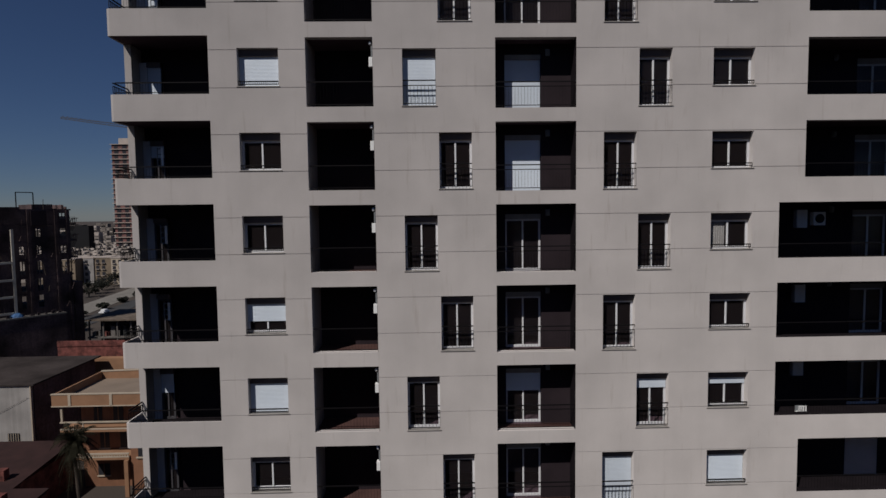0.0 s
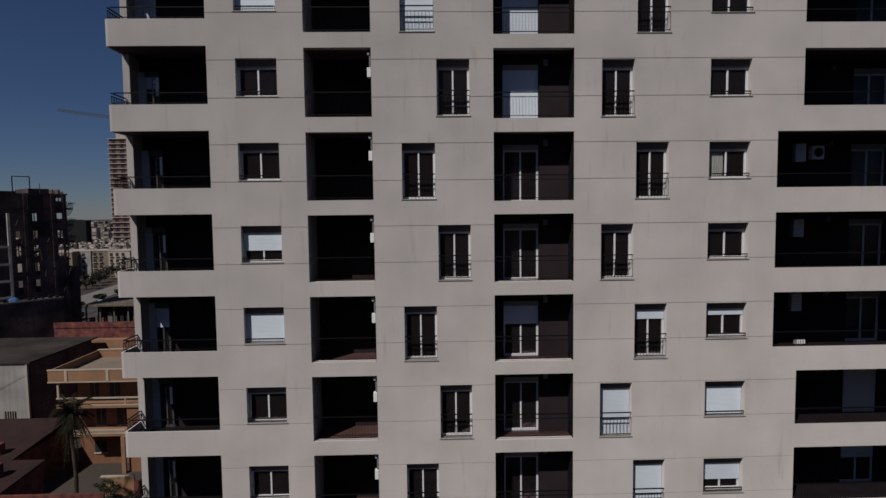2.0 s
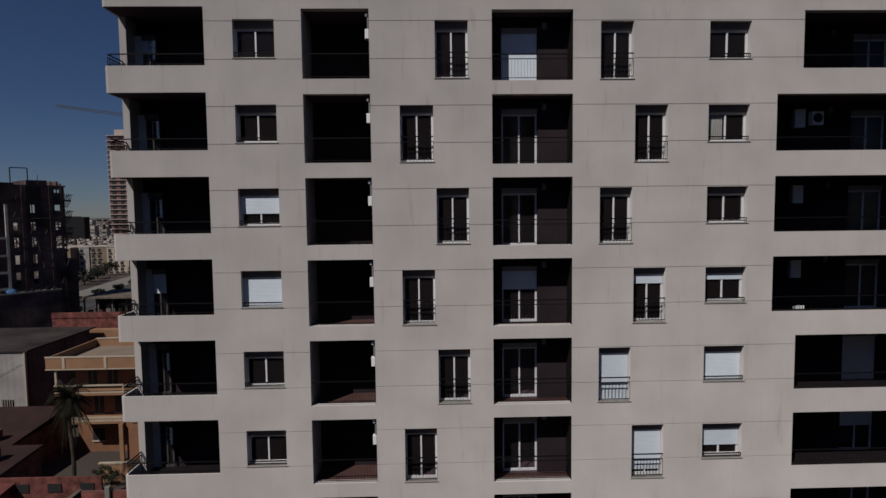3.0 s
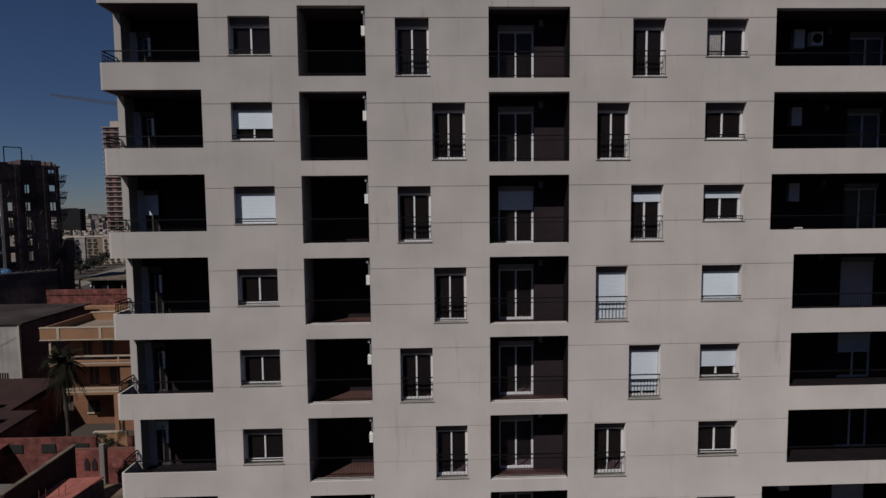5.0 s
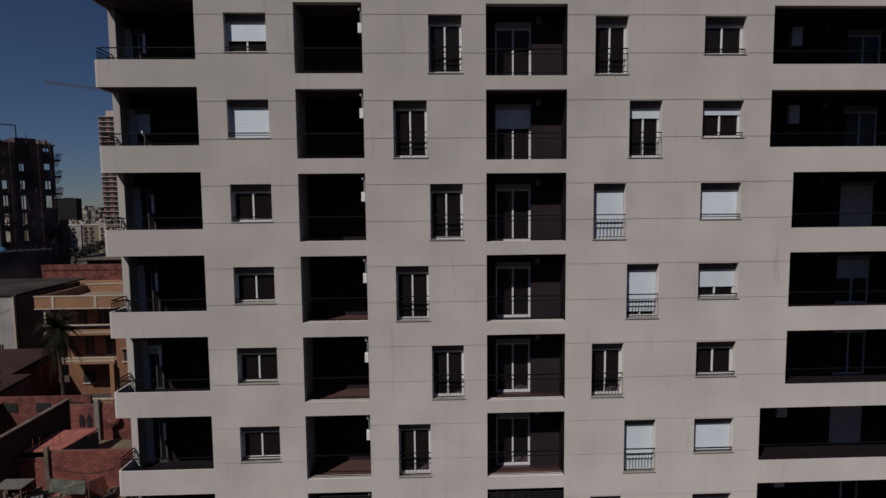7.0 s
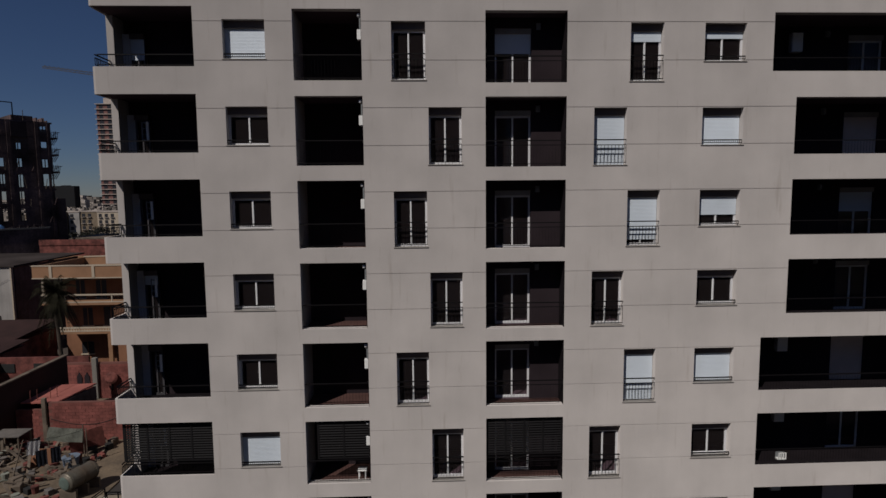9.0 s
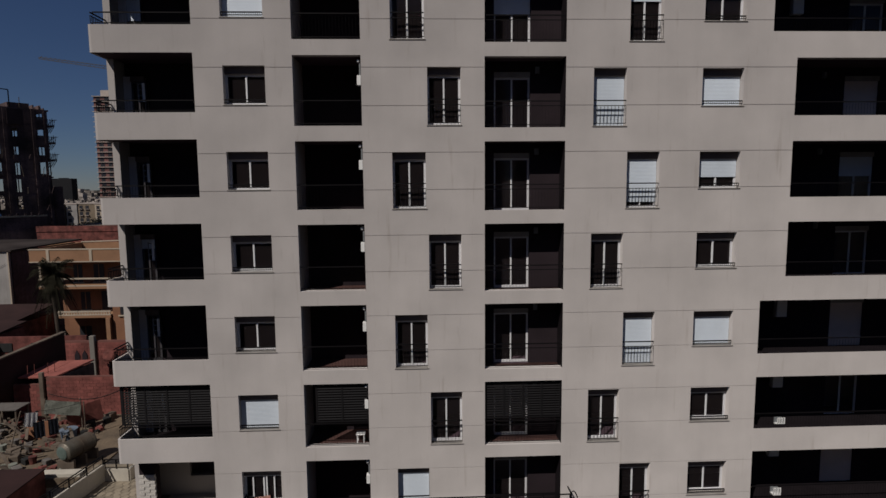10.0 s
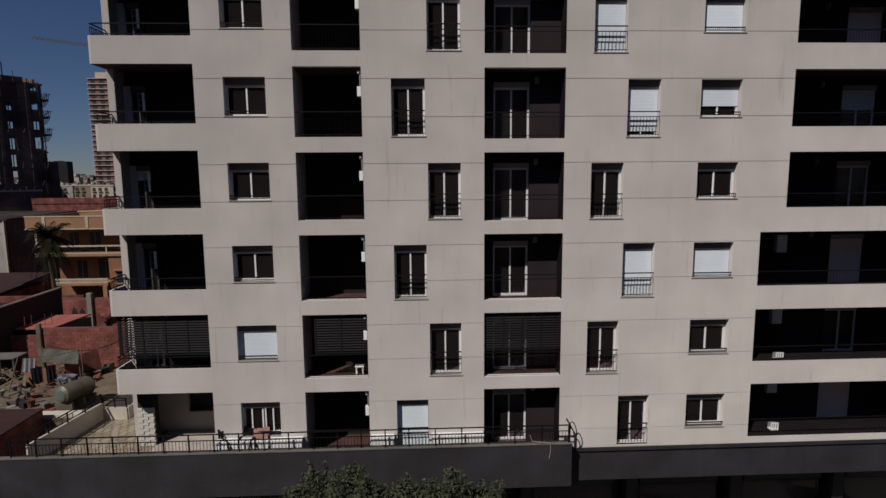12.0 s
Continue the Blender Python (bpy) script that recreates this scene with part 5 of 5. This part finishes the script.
for i in range(16):
    y = rc.uniform(560, 760)
    x = rc.uniform(-0.60, -0.545) * (y + 21) - 2.4
    w, top = rc.uniform(3, 6), rc.uniform(7, 17)
    box(far_bm, x, x + w, y, y + 8, -5.5, top)
    for q in range(int((top - 4) / 3)):
        box(far_bm, x + 0.5, x + w - 0.5, y - 0.4, y - 0.05, 4 + q * 3.0, 5.3 + q * 3.0)
# crowded flat roofs behind that row, with tanks and stair heads on them
for i in range(620):
    y = rc.uniform(268, 372)
    x = rc.uniform(-0.74, -0.47) * (y + 21) - 2.4
    if -246 < x < -216 and y > 338:
        continue
    w, d, h = rc.uniform(3, 7), rc.uniform(3, 6), rc.uniform(11.0, 13.4)
    box(far_bm, x, x + w, y, y + d, -5.5, h - 5.5)
    box(far_bm, x + 0.2, x + rc.uniform(0.8, 2.2), y + 0.4, y + 2, h - 5.49, h - 5.5 + rc.uniform(0.5, 1.6))
    box(far_bm, x + w * 0.4, x + w * 0.4 + 1.0, y - 0.12, y - 0.01, h - 8.0, h - 6.7)
for i in range(60):
    y = rc.uniform(650, 1500)
    x = rc.uniform(-0.8, -0.3) * (y + 21)
    far_house(x, y, rc.uniform(14, 40), 15, rc.uniform(8, 17), M_CITYA)
tagged(part("far_city", far_bm, M_CITYFAR), "hazy sprawl of low pale houses reaching the horizon", "houses", kind="stuff")

car = thing("white_car", "small white car driving on the avenue", "car", (-113, 170.6, -5.39))
car.rotation_euler = (0, 0, radians(6))
boxpart("body", (-0.9, 0.9, -2.1, 2.1, 0.3, 0.9), M_CARW, car, "", 0.12)
boxpart("cabin", (-0.78, 0.78, -1.1, 1.2, 0.9, 1.45), M_CARW, car, "", 0.2)
for sx in (-0.92, 0.72):
    for sy in (-1.3, 1.3):
        bm = bmesh.new()
        tube(bm, [(sx, sy, 0.32), (sx + 0.2, sy, 0.32)], [0.32, 0.32], 12)
        part("wheel", bm, M_RUBBER, car)

# ---- plants ----


def leaf_cloud(bm, centre, radius, n, size, rg):
    """Small leaf blades scattered in a clump."""
    for _ in range(n):
        d = Vector((rg.gauss(0, 1), rg.gauss(0, 1), rg.gauss(0, 1))).normalized() * radius * rg.random() ** 0.5
        p = Vector(centre) + Vector((d.x, d.y, d.z * 0.8))
        a = Vector((rg.gauss(0, 1), rg.gauss(0, 1), rg.gauss(0, 0.7))).normalized()
        b = a.cross(Vector((rg.gauss(0, 1), rg.gauss(0, 1), rg.gauss(0, 1)))).normalized()
        s = size * rg.uniform(0.6, 1.3)
        v = [bm.verts.new(p + q) for q in (a * -s, b * s * 0.42, a * s, b * s * -0.42)]
        bm.faces.new(v)


def street_tree(x, y, top, spread, seed, dense=1.0):
    """A broadleaf tree: trunk, limbs, loose clumps of leaves and thin upright shoots."""
    rg = random.Random(seed)
    t = thing("street_tree", "leafy green street tree in front of the podium", "tree", (x, y, -5.5), "street trees")
    hgt = top + 5.5
    bm = bmesh.new()
    tube(bm, [(0, 0, 0), (0.05, 0.02, hgt * 0.3), (0, 0, hgt * 0.5), (0.1, 0, hgt * 0.75)], [0.2, 0.15, 0.12, 0.05], 10)
    crown = bmesh.new()
    for i in range(38):
        a = rg.uniform(0, 6.28)
        h0 = hgt * rg.uniform(0.42, 0.62)
        r = spread * rg.uniform(0.15, 1.0)
        e = Vector((r * math.cos(a), r * math.sin(a) * 0.7, hgt * rg.uniform(0.66, 0.95) - r * 0.20))
        tube(bm, [(0, 0, h0), tuple(e * 0.5 + Vector((0, 0, h0 * 0.5 + 0.2))), tuple(e)], [0.06, 0.035, 0.012], 6)
        leaf_cloud(crown, e, rg.uniform(0.3, 0.5), int(130 * dense), 0.085, rg)
        for _ in range(4):
            o = Vector((rg.uniform(-0.6, 0.6), rg.uniform(-0.5, 0.5), rg.uniform(-0.45, 0.3)))
            leaf_cloud(crown, e + o, rg.uniform(0.16, 0.3), int(50 * dense), 0.08, rg)
        if rg.random() < 0.45:
            ln = rg.uniform(0.35, 0.95)
            lean = Vector((rg.uniform(-0.35, 0.35), rg.uniform(-0.2, 0.2), 1)) * ln
            tube(bm, [tuple(e), tuple(e + lean * 0.6), tuple(e + lean)], [0.012, 0.008, 0.004], 4)
            for s in range(int(ln * 9)):
                leaf_cloud(crown, e + lean * (s + 1) / (ln * 9), 0.10, 7, 0.085, rg)
    part("trunk", bm, M_BARK, t)
    part("crown", crown, M_LEAF, t)


street_tree(-5.2, -3.2, 1.35, 2.6, 3)
street_tree(-1.6, -3.3, 0.75, 1.8, 5)
street_tree(8.0, -3.0, -1.2, 0.8, 8, 0.4)
street_tree(16.2, -3.4, -1.0, 1.2, 11, 0.8)

palm = thing("palm_tree", "tall date palm with drooping dark fronds", "palm", (-37.3, 33, -2.9))
bm = bmesh.new()
pts = [(0.15 * math.sin(i * 0.5), 0, -1.8 + i * 1.1) for i in range(10)]
tube(bm, pts, [0.19 - 0.006 * i + 0.03 * (i % 2) for i in range(10)], 10)
part("trunk", bm, M_BARK, palm)
rp = random.Random(4)
for i in range(96):
    a = rp.uniform(0, 6.28)
    lift = rp.uniform(-1.8, 1.7)
    L = rp.uniform(1.0, 2.1)
    bm = bmesh.new()
    prev = None
    dirv = Vector((math.cos(a), math.sin(a), 0))
    side = Vector((-math.sin(a), math.cos(a), 0))
    spine = [Vector((0, 0, 8.3)) + dirv * (L * s / 9) + Vector((0, 0, lift * (L * s / 9) - 0.42 * (L * s / 9) ** 2)) for s in range(10)]
    for s in range(1, 10):
        p = spine[s]
        ln = 0.55 * math.sin(math.pi * (s + 1.5) / 11.5)
        d = (spine[s] - spine[s - 1]).normalized()
        for q in (0, 0.5):
            c = spine[s - 1].lerp(p, q + 0.25)
            for sg in (-1, 1):
                tip = c + side * sg * ln + d * 0.25 - Vector((0, 0, 0.22))
                v = [bm.verts.new(k) for k in (c, c + d * 0.07, tip)]
                bm.faces.new(v)
    tube(bm, [tuple(p) for p in spine], [0.03] * 9 + [0.01], 4)
    part("frond", bm, M_PALM, palm)
rs = random.Random(9)
shrub = thing("garden_shrub", "loose green shrub growing before a tan wall", "shrub", (-36.4, 37.0, -5.5))
bm = bmesh.new()
for i in range(9):
    a = i * 0.7
    tube(bm, [(0, 0, 0), (0.3 * math.cos(a), 0.2 * math.sin(a), 0.9), (0.8 * math.cos(a), 0.4 * math.sin(a), 1.9)], [0.03, 0.02, 0.01], 5)
part("stem", bm, M_BARK, shrub)
bm = bmesh.new()
for i in range(26):
    leaf_cloud(bm, (rs.uniform(-1.1, 1.1), rs.uniform(-0.5, 0.5), rs.uniform(0.8, 2.3)), 0.3, 40, 0.11, rs)
part("foliage", bm, M_LEAF, shrub)
for x, y, h, w in ((-160, 268, 9, 9), (-142, 211, 4, 5), (-146, 222, 5, 7), (-150, 234, 5, 7), (-154, 247, 6, 8), (-134, 238, 5, 7), (-128, 246, 5, 8), (-136, 258, 6, 9), (-117, 165, 1.6, 3), (-118.5, 180, 2.2, 4), (-120, 196, 1.6, 4), (-122, 212, 2, 4), (-104, 142, 2, 4)):
    t = thing("roadside_tree", "dark rounded tree beside the avenue", "tree", (x, y, -5.5), "roadside trees")
    bm = bmesh.new()
    tube(bm, [(0, 0, 0), (0, 0, h * 0.6)], [0.3, 0.15], 8)
    part("trunk", bm, M_BARK, t)
    bm = bmesh.new()
    for _ in range(14):
        leaf_cloud(bm, (rs.uniform(-w / 2, w / 2), rs.uniform(-w / 2, w / 2), h * rs.uniform(0.45, 0.9)), w * 0.22, 90, 0.35, rs)
    part("crown", bm, M_SHRUB, t)
